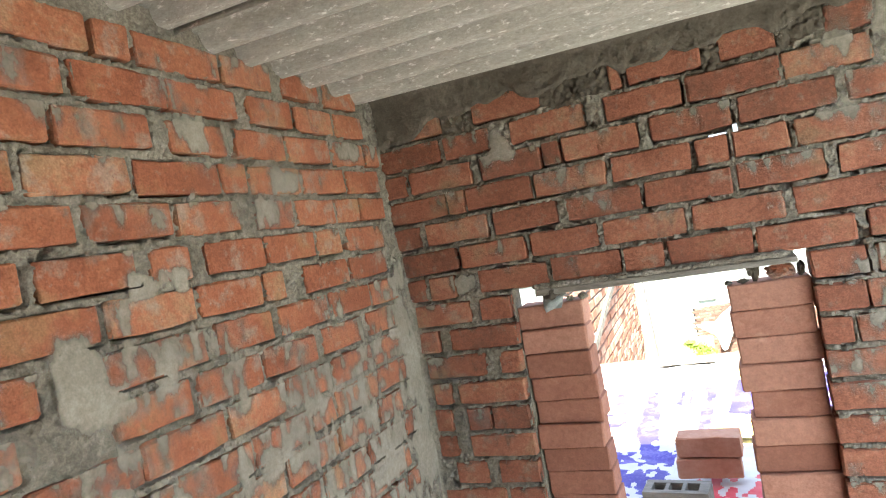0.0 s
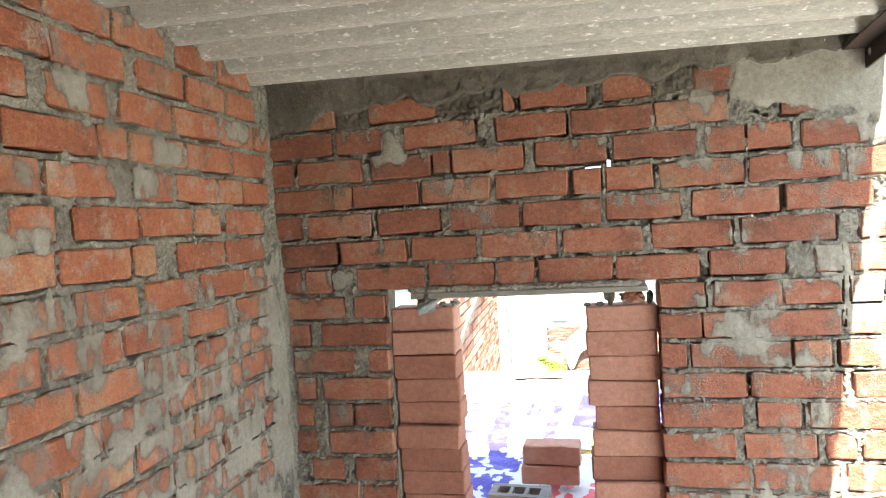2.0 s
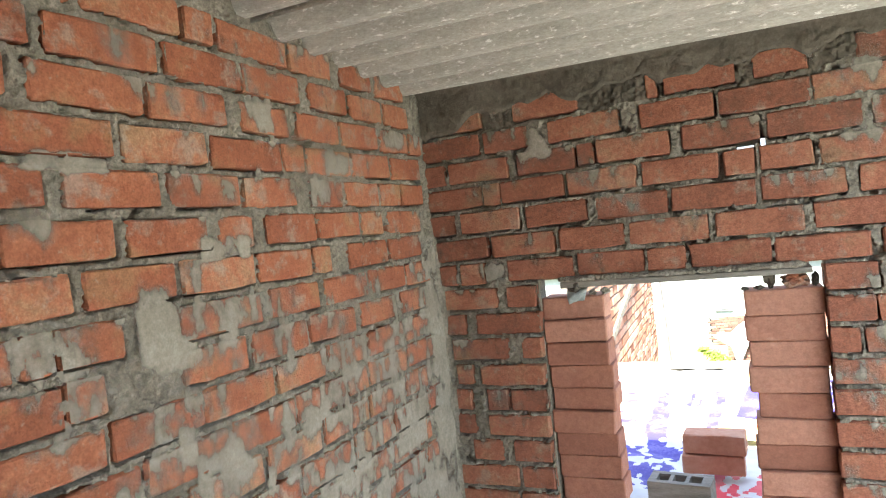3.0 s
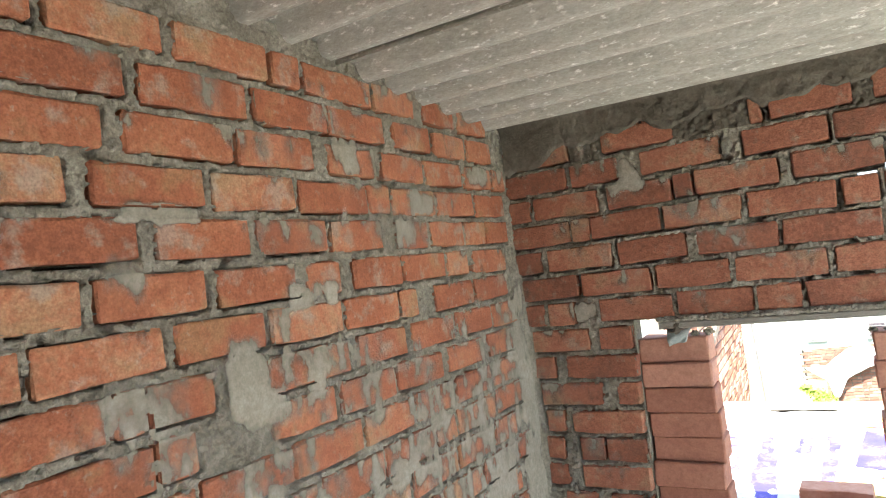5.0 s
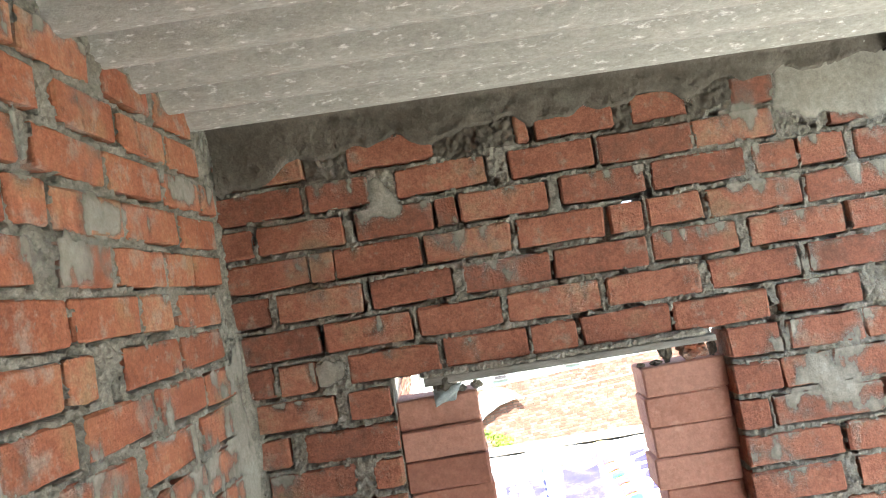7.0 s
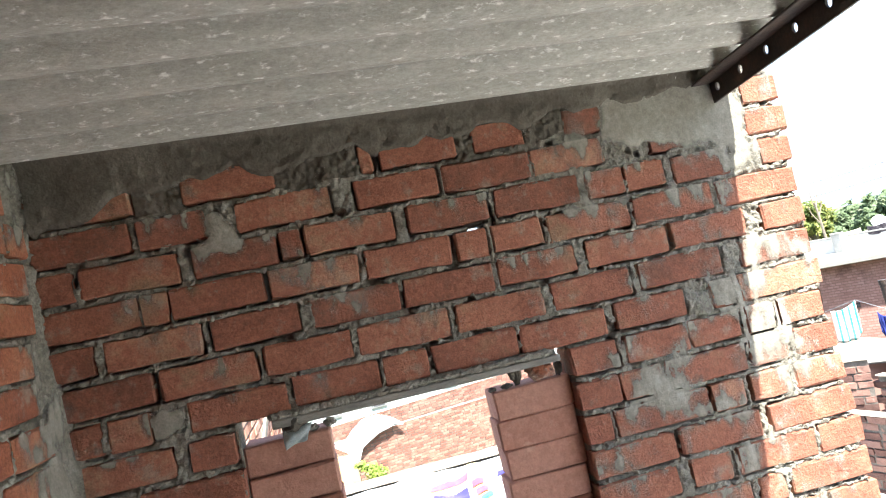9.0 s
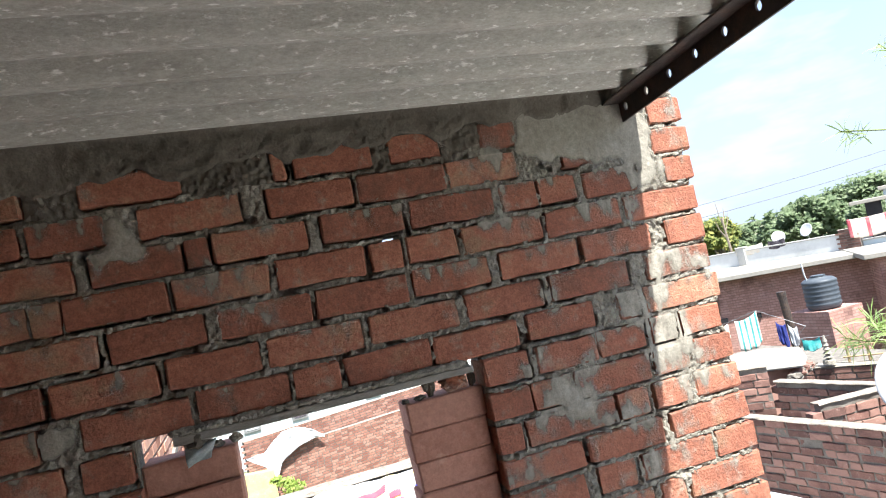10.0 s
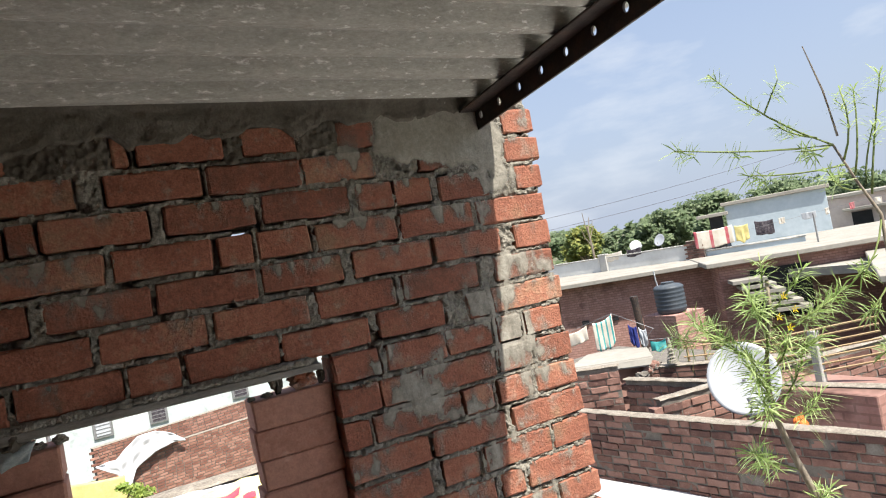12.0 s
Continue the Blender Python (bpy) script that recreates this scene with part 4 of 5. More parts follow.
# ---- brick walls outside ----
def outside_wall(name, label, p0, p1, z0, z1, thick, seed, pieces=True, rise=0.083, unit=0.215, cap=True, mat=M_BRICK_FAR):
    """A wall of single bricks from p0 to p1 (left to right as one faces it), with a mortar core and a rough cap."""
    rng = random.Random(seed)
    dx, dy = p1[0] - p0[0], p1[1] - p0[1]
    length, base = math.hypot(dx, dy), pose(p0[0], p0[1], 0, 0, 0, math.degrees(math.atan2(dy, dx)))
    wall = tagged(empty(name), label, "wall", kind="structure")
    bm = box_bm((0.0, 0.012, z0), (length, thick - 0.012, z1 - 0.01))
    for v in bm.verts:
        v.co = base @ v.co
    part("mortar_core", bm, M_MORTAR_FAR, wall)
    verts, faces = [], []
    z, row = z0 + rise / 2, 0
    while z < z1 - rise * 0.4:
        for a, b in fill_course(-0.1 if row % 2 else 0.0, length, rng, unit, 0.016):
            if pieces:
                lay_brick(wall, (a + b) / 2, z, b - a, thick, rise - 0.015, base, mat, rng, 0.012, 0.008)
            else:
                h, o = rise * 0.41, rng.uniform(-0.008, 0.004)
                i = len(verts)
                for y in (o, 0.06):
                    e = 0.004 if y == o else 0.0
                    verts.extend(tuple(base @ Vector(p)) for p in ((a + e, y, z - h + e), (b - e, y, z - h + e), (b - e, y, z + h - e), (a + e, y, z + h - e)))
                faces.extend([(i, i + 1, i + 2, i + 3), (i, i + 4, i + 5, i + 1), (i + 1, i + 5, i + 6, i + 2), (i + 2, i + 6, i + 7, i + 3), (i + 3, i + 7, i + 4, i)])
        z += rise
        row += 1
    if verts:
        mesh_object("brickwork", verts, faces, mat, wall)["kind"] = "stuff"
    if cap:
        us, vs = np.linspace(-0.02, length + 0.02, int(length / 0.03) + 2), np.linspace(0, 1, 9)
        u, s = np.meshgrid(us, vs)
        ang = (s - 0.5) * math.pi
        y = thick / 2 + (thick / 2 + 0.012) * np.sin(ang) + 0.006 * lattice_noise(u, s, 0.08, seed)
        w = z1 - 0.012 + 0.014 * np.cos(ang) ** 0.5 + 0.008 * lattice_noise(u, s, 0.11, seed + 1) * np.cos(ang)
        c, sn = base[0][0], base[1][0]
        grid_object("mortar_cap", p0[0] + c * u - sn * y, p0[1] + sn * u + c * y, w, np.ones((8, len(us) - 1), bool), M_CAP, wall)
    return wall


room_things = set(bpy.data.objects)
outside_wall("parapet_wall", "weathered dark brick parapet with a pale mortar cap", (4.96, 3.91), (5.98, -1.37), TERRACE - 0.3, -0.2, 0.11, 1, rise=0.074, unit=0.19)
outside_wall("cross_wall", "unfinished low brick cross wall with pale mortar cap", (5.41, 3.18), (8.64, 2.47), -1.1, -0.2, 0.11, 2)
outside_wall("back_parapet", "low dark brick wall behind the parapet", (6.11, 4.42), (7.12, -0.89), -1.1, -0.2, 0.11, 3)
outside_wall("side_parapet", "low brick wall with worn pale bricks", (4.86, 5.52), (6.11, 4.45), -1.1, -0.2, 0.11, 4)
outside_wall("rubble_wall", "low rubble wall with crumbling pale top", (-1.5, 2.34), (2.6, 2.42), FLOOR, 0.67, 0.16, 5, True, 0.1, 0.16)
outside_wall("neighbour_wall", "sunlit brick side wall of the neighbouring house", (-0.15, 2.6), (-0.38, 6.9), -1.5, 1.7, 0.2, 6, False, cap=False, mat=M_BRICK_SUN)
outside_wall("yard_wall", "long red brick yard wall in sunlight", (0.09, 18.8), (13.9, 22.8), -4.4, -2.06, 0.2, 7, False, mat=M_BRICK_YARD)
outside_wall("upper_yard_wall", "higher red brick wall behind the yard", (-0.66, 19.1), (14.0, 24.9), -4.4, -1.66, 0.2, 8, False, mat=M_BRICK_YARD)

# a slanting strip of cement on the neighbour's wall
bm = box_bm((-0.06, 2.7, -0.035), (0.06, 6.6, 0.035))
for v in bm.verts:
    v.co = Vector((-0.145 - 0.0535 * (v.co.y - 2.7) + (0.012 if v.co.x > 0 else -0.05), v.co.y, v.co.z + 0.55 + 0.19 * (v.co.y - 2.7)))
tagged(part("cement_strip", bm, M_MORTAR), "slanting pale cement strip on the neighbour's brick wall", "cement strip", kind="structure")
tagged(part("leaning_pole", tube_bm([(-0.16, 6.95, -1.6), (-0.3, 7.0, 1.3)], 0.022), M_STEEL), "thin dark pole leaning beside the brick wall", "pole")


# ---- cloths ----
def hung_cloth(name, p0, p1, drop, mat, label, seed, category="cloth", sag=0.04, folds=0.03, group="", stripes=()):
    """Cloth that hangs from the line p0 to p1, with soft upright folds and a wavy hem."""
    a, b = Vector(p0), Vector(p1)
    side = Vector((b.y - a.y, a.x - b.x, 0)).normalized()
    width = (b - a).length
    u, v = np.meshgrid(np.linspace(0, 1, 26), np.linspace(0, 1, 14))
    wave = folds * (0.3 + 0.7 * v) * lattice_noise(u * width, v * 0.25 * drop, width / 6, seed)
    x = a.x + (b.x - a.x) * u + side.x * wave
    y = a.y + (b.y - a.y) * u + side.y * wave
    z = a.z + (b.z - a.z) * u - sag * 4 * u * (1 - u) - drop * v * (1 + 0.1 * lattice_noise(u * width, v * 0, width / 4, seed + 1))
    ob = grid_object(name, x, y, z, np.ones((13, 25), bool), mat)
    for m in stripes:
        ob.data.materials.append(m)
    if stripes:
        ob.data.polygons.foreach_set("material_index", [((i % 25) // 2) % (len(stripes) + 1) for i in range(13 * 25)])
    mod = ob.modifiers.new("thickness", "SOLIDIFY")
    mod.thickness = 0.006
    return tagged(ob, label, category, group)


hung_cloth("yellow_sheet", (-0.75, 9.0, -0.34), (0.34, 9.05, -0.52), 0.55, M_CLOTH_YELLOW, "yellow cloth hung out to dry on a line", 3)


def draped_tarp():
    """A white sheet thrown over the end of the yard wall, its far corner lifted."""
    u, v = np.meshgrid(np.linspace(0, 1, 60), np.linspace(0, 1, 24))
    x = -0.18 + 1.53 * u
    crest = np.interp(x, [-0.18, 0.15, 0.285, 0.55, 0.86, 1.13, 1.35], [-0.8, -0.8, -0.68, -0.5, -0.49, -0.62, -0.82])
    hem = np.interp(x, [-0.18, 0.15, 0.22, 0.3, 0.45, 0.8, 1.1, 1.35], [-0.82, -1.08, -1.4, -1.38, -1.06, -0.87, -0.8, -0.84])
    z = crest + (hem - crest) * v + 0.012 * lattice_noise(u, v, 0.12, 5)
    y = 11.95 + 0.295 * (x - 0.3) - 0.02 * v + 0.03 * lattice_noise(u, v * 0.3, 0.07, 9)
    ob = grid_object("white_sheet", 0.715 + 1.5 * (x - 0.715), 1.5 * y + 0.71, 1.668 + 1.5 * (z - 1.668), np.ones((23, 59), bool), M_TARP)
    mod = ob.modifiers.new("thickness", "SOLIDIFY")
    mod.thickness = 0.01
    return tagged(ob, "white plastic sheet thrown over the yard wall", "tarpaulin")


draped_tarp()


# ---- roofs and houses beyond the terrace ----
def slab_roof():
    """A broken concrete slab on rubble."""
    bm = bmesh.new()
    ring = [(5.93, 5.26), (6.76, 4.51), (7.23, 5.05), (7.05, 5.5), (6.7, 5.75)]
    rng = random.Random(4)
    lo = [bm.verts.new((x + rng.uniform(-0.1, 0.1), y, -0.36)) for x, y in ring]
    hi = [bm.verts.new((x, y, -0.26 + rng.uniform(-0.015, 0.015))) for x, y in ring]
    bm.faces.new(hi)
    bm.faces.new(lo[::-1])
    for i in range(5):
        bm.faces.new((lo[i], lo[(i + 1) % 5], hi[(i + 1) % 5], hi[i]))
    bmesh.ops.bevel(bm, geom=list(bm.edges), offset=0.02, segments=2, affect="EDGES")
    return tagged(part("broken_slab", bm, M_CONCRETE), "broken pale concrete roof slab on brick rubble", "slab")


slab_roof()
tagged(drop_box("slab_support", (6.2, 4.8, -1.6), (7.0, 5.4, -0.36), M_BRICK_FAR), "rough brick block under the broken slab", "brick block")
for k in range(7):
    lump("rubble_stone", (6.62 + 0.09 * k, 4.62 + 0.05 * k, -0.5 + 0.02 * (k % 2)), (0.09, 0.08, 0.05), M_BRICK_FAR if k % 2 else M_MORTAR_FAR, "rough rubble piece under the broken slab", "rubble", 20 + k, "rubble under the slab")
tagged(drop_box("yard_floor", (6.2, -6.0, -1.9), (13.0, 12.0, -1.6), M_MORTAR_FAR), "dusky brick-paved yard roof next door", "roof", kind="structure")

pipe = tagged(empty("vent_pipe", (8.38, 6.3, -1.6)), "dark upright vent pipe with a cap", "pipe")
part("shaft", tube_bm([(0.05, -0.04, 0), (0, 0.02, 1.8)], 0.06, 14), M_IRON, pipe)
part("collar", tube_bm([(0, 0.02, 1.77), (0, 0.02, 1.84)], 0.068, 14), M_IRON, pipe)


def far_block(name, label, x0, x1, y0, y1, z0, z1, turn, mat, roof_mat, lip=0.25):
    house = tagged(empty(name, (x0, y0, z0), turn), label, "house")
    part("wall", box_bm((0, 0, -2.0), (x1 - x0, y1 - y0, z1 - z0), 0.01), mat, house)
    part("roof", box_bm((-lip, -lip, z1 - z0), (x1 - x0 + lip, y1 - y0 + lip, z1 - z0 + 0.16), 0.02), roof_mat, house)
    return house


M_BRICK_HOUSE = material("far_brickwork", [(0.32, 0.175, 0.145), (0.42, 0.24, 0.2), (0.5, 0.32, 0.28)], 2.5, 0.92, 0.0, speck=[((0.12, 0.07, 0.06), 1.1, 0.58, 0.6), ((0.3, 0.22, 0.19), 30, 0.6, 0.4)])


def add_courses(mat, sx=0.24, sz=0.085):
    """Fine brick courses for walls too far off to tell single bricks apart."""
    n, link = mat.node_tree.nodes, mat.node_tree.links.new
    geo = n.new("ShaderNodeNewGeometry")
    sep, com = n.new("ShaderNodeSeparateXYZ"), n.new("ShaderNodeCombineXYZ")
    link(geo.outputs["Position"], sep.inputs[0])
    add = n.new("ShaderNodeMath")
    add.operation = "SUBTRACT"
    link(sep.outputs[0], add.inputs[0])
    link(sep.outputs[1], add.inputs[1])
    link(add.outputs[0], com.inputs[0])
    link(sep.outputs[2], com.inputs[1])
    br = n.new("ShaderNodeTexBrick")
    br.inputs["Scale"].default_value, br.inputs["Mortar Size"].default_value = 1.0, 0.012
    br.inputs["Brick Width"].default_value, br.inputs["Row Height"].default_value = sx, sz
    br.inputs["Color1"].default_value, br.inputs["Color2"].default_value, br.inputs["Mortar"].default_value = (1, 1, 1, 1), (0.75, 0.72, 0.7, 1), (0.62, 0.62, 0.6, 1)
    link(com.outputs[0], br.inputs["Vector"])
    bsdf = n["Principled BSDF"]
    src = bsdf.inputs["Base Color"].links[0].from_socket
    mix = n.new("ShaderNodeMix")
    mix.data_type, mix.blend_type = "RGBA", "MULTIPLY"
    mix.inputs["Factor"].default_value = 1.0
    link(src, mix.inputs["A"])
    link(br.outputs["Color"], mix.inputs["B"])
    link(mix.outputs["Result"], bsdf.inputs["Base Color"])


add_courses(M_BRICK_HOUSE)

brick_house = far_block("brick_house", "two-storey weathered brick house with a pale flat roof", 15.2, 24.0, 17.6, 27.0, -4.4, -0.98, -43, M_BRICK_HOUSE, M_CONCRETE, 0.5)
# openings are solid boxes with their inner shade painted on
part("window", box_bm((1.1, -0.06, 2.0), (1.35, 0.05, 2.15)), M_INTERIOR_SHADE, brick_house)
part("window", box_bm((2.2, -0.06, 2.0), (2.4, 0.05, 2.15)), M_INTERIOR_SHADE, brick_house)
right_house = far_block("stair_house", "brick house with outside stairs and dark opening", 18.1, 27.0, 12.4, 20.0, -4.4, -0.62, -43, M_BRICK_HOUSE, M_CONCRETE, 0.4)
part("opening", box_bm((0.9, -0.06, 1.9), (2.6, 0.06, 3.5)), M_INTERIOR_SHADE, right_house, "near-black block standing in for the porch's shade")
for k in range(6):
    part("step", box_bm((0.2 + 0.22 * k, -0.9, 3.2 - 0.2 * k), (1.2 + 0.22 * k, -0.06, 3.32 - 0.2 * k), 0.01), M_CONCRETE, right_house)
near_right = far_block("low_brick_house", "brick house with a pale terrace and drying cloths", 15.6, 26.0, 6.0, 14.0, -4.4, -0.55, -60, M_BRICK_HOUSE, M_CONCRETE, 0.3)
part("opening", box_bm((3.2, -0.06, 1.6), (4.0, 0.06, 3.0)), M_INTERIOR_SHADE, near_right, "near-black panel standing in for the doorway's shade")

tank = tagged(empty("water_tank", (15.5, 12.2, -1.62)), "black ribbed plastic water tank on a brick base", "water tank")
prof = [(0.46, 0.0), (0.5, 0.03)] + [(0.5 + (0.0, 0.028, 0.028)[k % 3], 0.08 + 0.048 * k) for k in range(18)] + [(0.49, 0.93), (0.42, 0.98), (0.2, 1.03), (0.2, 1.06)]
bm = bmesh.new()
rings = [[bm.verts.new((0.83 * r * math.cos(a), 0.83 * r * math.sin(a), 0.83 * z)) for a in (2 * math.pi * i / 28 for i in range(28))] for r, z in prof]
for r0, r1 in zip(rings, rings[1:]):
    for i in range(28):
        bm.faces.new((r0[i], r0[(i + 1) % 28], r1[(i + 1) % 28], r1[i]))
bm.faces.new(rings[0][::-1])
bm.faces.new(rings[-1])
part("barrel", bm, M_TANK, tank, smooth=True)
part("lid", tube_bm([(0, 0, 0.86), (0, 0, 0.9)], 0.19, 20), M_TANK, tank)
part("inlet_pipe", tube_bm([(-0.28, 0.1, 0.7), (-0.34, 0.1, 1.0), (-0.36, 0.1, 1.3)], 0.02), M_DISH, tank)
tagged(drop_box("tank_base", (15.0, 11.55, -4.4), (16.2, 12.8, -1.62), M_BRICK_HOUSE), "square brick base under the water tank", "tank base")


def oriented(name, label, p0, p1, z0, z1, thick, mat, category="wall", kind="structure"):
    """A rendered wall from p0 to p1 with a small coping."""
    dx, dy = p1[0] - p0[0], p1[1] - p0[1]
    ob = tagged(empty(name, (p0[0], p0[1], z0), math.degrees(math.atan2(dy, dx))), label, category, kind=kind)
    ln = math.hypot(dx, dy)
    part("wall_body", box_bm((0, 0, 0), (ln, thick, z1 - z0), 0.01), mat, ob)
    part("coping", box_bm((-0.03, -0.03, z1 - z0), (ln + 0.03, thick + 0.03, z1 - z0 + 0.05), 0.01), M_CEMENT, ob)
    return ob


oriented("roof_parapet", "grey cement parapet along a pale roof terrace", (18.4, 21.8), (20.6, 15.6), -1.1, -0.36, 0.15, M_GREYWALL)
oriented("parapet_post", "pale cement post of the parapet", (19.25, 19.1), (19.35, 18.8), -1.1, -0.24, 0.2, M_CEMENT)
outside_wall("parapet_pier", "narrow brick pier at the end of the parapet", (20.45, 15.6), (20.65, 15.0), -1.1, 0.0, 0.25, 12, False)
oriented("blue_parapet", "pale blue painted parapet wall", (20.7, 15.2), (22.6, 12.3), -1.0, -0.42, 0.15, M_BLUEWALL)
blue = far_block("blue_house", "pale blue painted flat-roofed house", 25.3, 29.2, 17.4, 24.0, -1.6, 0.98, -55, M_BLUEWALL, M_CONCRETE, 0.15)
part("door", box_bm((-0.7, -0.04, 0.6), (-0.15, 0.04, 2.2)), M_INTERIOR_SHADE, blue, "near-black panel standing in for the doorway's shade")
part("porch_roof", box_bm((-1.2, -0.3, 2.2), (0.1, 1.5, 2.35), 0.02), M_CONCRETE, blue)
pole = part("clothes_pole", tube_bm([(21.6, 11.3, -1.0), (21.6, 11.3, 0.5)], 0.03), M_STEEL)
tagged(pole, "grey metal clothes pole on the roof", "pole")
tagged(drop_box("far_terrace", (19.5, 8.0, -1.3), (30.0, 15.0, -1.05), M_CONCRETE), "pale cement roof terrace", "roof", kind="structure")
hung_cloth("bedsheet", (20.5, 15.25, 0.33), (21.3, 14.15, 0.36), 0.66, M_CLOTH_RED, "cream and red bedsheet drying on the parapet", 5, stripes=(M_CLOTH_CREAM, M_CLOTH_CREAM, M_CLOTH_CREAM, M_CLOTH_CREAM))
hung_cloth("orange_towel", (21.3, 14.1, 0.36), (21.6, 13.75, 0.36), 0.6, M_CLOTH_YELLOW, "pale orange towel drying beside the bedsheet", 6)
hung_cloth("patterned_cloth", (21.75, 13.6, 0.42), (22.1, 13.1, 0.4), 0.5, M_CLOTH_DARK, "dark patterned cloth drying on the line", 7)
for k, (m, w, word) in enumerate(((M_CLOTH_CREAM, 0.2, "cream"), (M_DISH, 0.45, "white"), (M_CLOTH_CREAM, 0.12, "cream"), (M_CLOTH_RED, 0.15, "dark red"), (M_CLOTH_CREAM, 0.2, "cream"), (M_CLOTH_RED, 0.4, "dark red"), (M_DISH, 0.22, "white"), (M_CLOTH_RED, 0.32, "bright red"), (M_CLOTH_NAVY, 0.4, "blue"))):
    x = 22.1 + 0.36 * k
    hung_cloth("garment", (x, 12.9 - 0.62 * k, 0.42 + 0.07 * k), (x + w * 0.5, 12.9 - 0.62 * k - w * 0.86, 0.43 + 0.07 * k), 0.22, m, f"small {word} garment pegged on the washing line", 30 + k, "garment", 0.01, 0.02, "washing on the far line")
tagged(part("washing_line", tube_bm([(21.38, 14.14, 0.28), (22.1, 12.9, 0.42), (24.98, 7.94, 0.98), (25.7, 6.7, 1.12)], 0.006, 4), M_STEEL), "thin washing line across the roof", "line")
hung_cloth("grey_cloth", (19.3, 19.2, -0.2), (19.7, 18.2, -0.15), 0.3, M_CLOTH_CREAM, "tan cloth hanging over the grey parapet", 8)
hung_cloth("dark_shawl", (19.75, 18.0, -0.1), (19.95, 17.4, -0.05), 0.28, M_CLOTH_DARK, "dark cloth hanging over the grey parapet", 9)

# washing in the yard below
hung_cloth("striped_towel", (7.16, 6.05, 0.05), (7.39, 5.85, 0.15), 0.42, M_CLOTH_CREAM, "cream and teal striped towel on a line", 11, stripes=(M_CLOTH_CREAM, M_CLOTH_TEAL))
hung_cloth("grey_rag", (6.84, 6.32, -0.06), (7.1, 6.11, 0.02), 0.2, M_CLOTH_CREAM, "pale grey cloth on the washing line", 12)
hung_cloth("navy_shirt", (7.54, 5.71, -0.02), (7.63, 5.63, -0.07), 0.3, M_CLOTH_NAVY, "navy blue garment on a line", 13)
hung_cloth("pale_shirt", (7.64, 5.61, -0.08), (7.72, 5.54, -0.12), 0.24, M_DISH, "pale garment on a line", 14)
tagged(part("washing_line", tube_bm([(6.6, 6.5, -0.12), (7.39, 5.85, 0.152), (7.8, 5.47, -0.16), (8.38, 6.28, -0.48), (8.7, 5.98, -0.5)], 0.006, 4), M_STEEL), "thin cord with washing over the yard", "line")
hung_cloth("teal_cloth", (8.45, 6.22, -0.5), (8.62, 6.05, -0.5), 0.16, M_CLOTH_TEAL, "teal cloth in the yard", 15)


def stacked_pot():
    """A small grey stepped finial of five rings on a base."""
    bm = bmesh.new()
    prof = [(0.13, 0), (0.12, 0.08), (0.05, 0.1)] + [p for k in range(5) for p in ((0.045, 0.12 + 0.085 * k), (0.1 - 0.012 * k, 0.14 + 0.085 * k), (0.04, 0.19 + 0.085 * k))] + [(0.015, 0.62)]
    rings = [[bm.verts.new((r * math.cos(a), r * math.sin(a), z)) for a in (2 * math.pi * i / 14 for i in range(14))] for r, z in prof]
    for r0, r1 in zip(rings, rings[1:]):
        for i in range(14):
            bm.faces.new((r0[i], r0[(i + 1) % 14], r1[(i + 1) % 14], r1[i]))
    bm.faces.new(rings[0][::-1])
    bm.faces.new(rings[-1])
    ob = part("roof_finial", bm, M_MORTAR)
    ob.matrix_basis = pose(7.92, 5.33, -0.66) @ Matrix.Scale(0.62, 4)
    return tagged(ob, "grey cement ringed finial standing on the roof", "finial")


stacked_pot()
outside_wall("yard_ledge", "low brick ledge along the yard roof", (7.55, 5.85), (8.9, 3.75), -1.6, -0.66, 0.24, 14, False)
rail = tagged(empty("wooden_rail", (8.12, 5.2, -0.66)), "rough pale wooden rail on the roof", "rail")
for k in range(4):
    part("post", box_bm((0.13 * k, -0.2 * k, 0), (0.13 * k + 0.03, -0.2 * k + 0.03, 0.26), 0.005), M_WOOD, rail)
for z in (0.12, 0.36):
    part("bar", tube_bm([(-0.03, 0.06, z * 0.6), (0.44, -0.66, z * 0.6 + 0.02)], 0.012, 6), M_WOOD, rail)


# ---- satellite dish ----
def satellite_dish(at, aim, r, label):
    dish = tagged(new("satellite_dish"), label, "satellite dish")
    m = Vector(aim).to_track_quat("Z", "Y").to_matrix().to_4x4()
    dish.matrix_basis = Matrix.Translation(at) @ m
    bm = bmesh.new()
    n, rows = 40, 9
    depth = 0.16 * r
    front = [[bm.verts.new((r * s * math.cos(a), r * 1.06 * s * math.sin(a), depth * (s * s - 1))) for a in (2 * math.pi * i / n for i in range(n))] for s in (k / rows for k in range(1, rows + 1))]
    back = [[bm.verts.new((v.co.x, v.co.y, v.co.z - 0.012)) for v in ring] for ring in front]
    for rings, flip in ((front, 1), (back, -1)):
        for r0, r1 in zip(rings, rings[1:]):
            for i in range(n):
                bm.faces.new((r0[i], r0[(i + 1) % n], r1[(i + 1) % n], r1[i])[::flip])
        bm.faces.new(rings[0][::flip])
    for i in range(n):
        bm.faces.new((front[-1][i], front[-1][(i + 1) % n], back[-1][(i + 1) % n], back[-1][i]))
    part("reflector", bm, M_DISH, dish, smooth=True)
    part("arm", tube_bm([(0.05 * r, -1.02 * r, -0.01), (0.12 * r, -0.75 * r, 0.55 * r)], 0.026 * r), M_STEEL, dish)
    part("receiver", tube_bm([(0.12 * r, -0.76 * r, 0.52 * r), (0.1 * r, -0.62 * r, 0.5 * r)], [0.07 * r, 0.09 * r], 12), M_STEEL, dish)
    part("mast", tube_bm([(0, 0, -0.05), (0, -0.4 * r, -0.45 * r), (0, -1.6 * r, -1.2 * r)], 0.05 * r), M_STEEL, dish)
    return dish


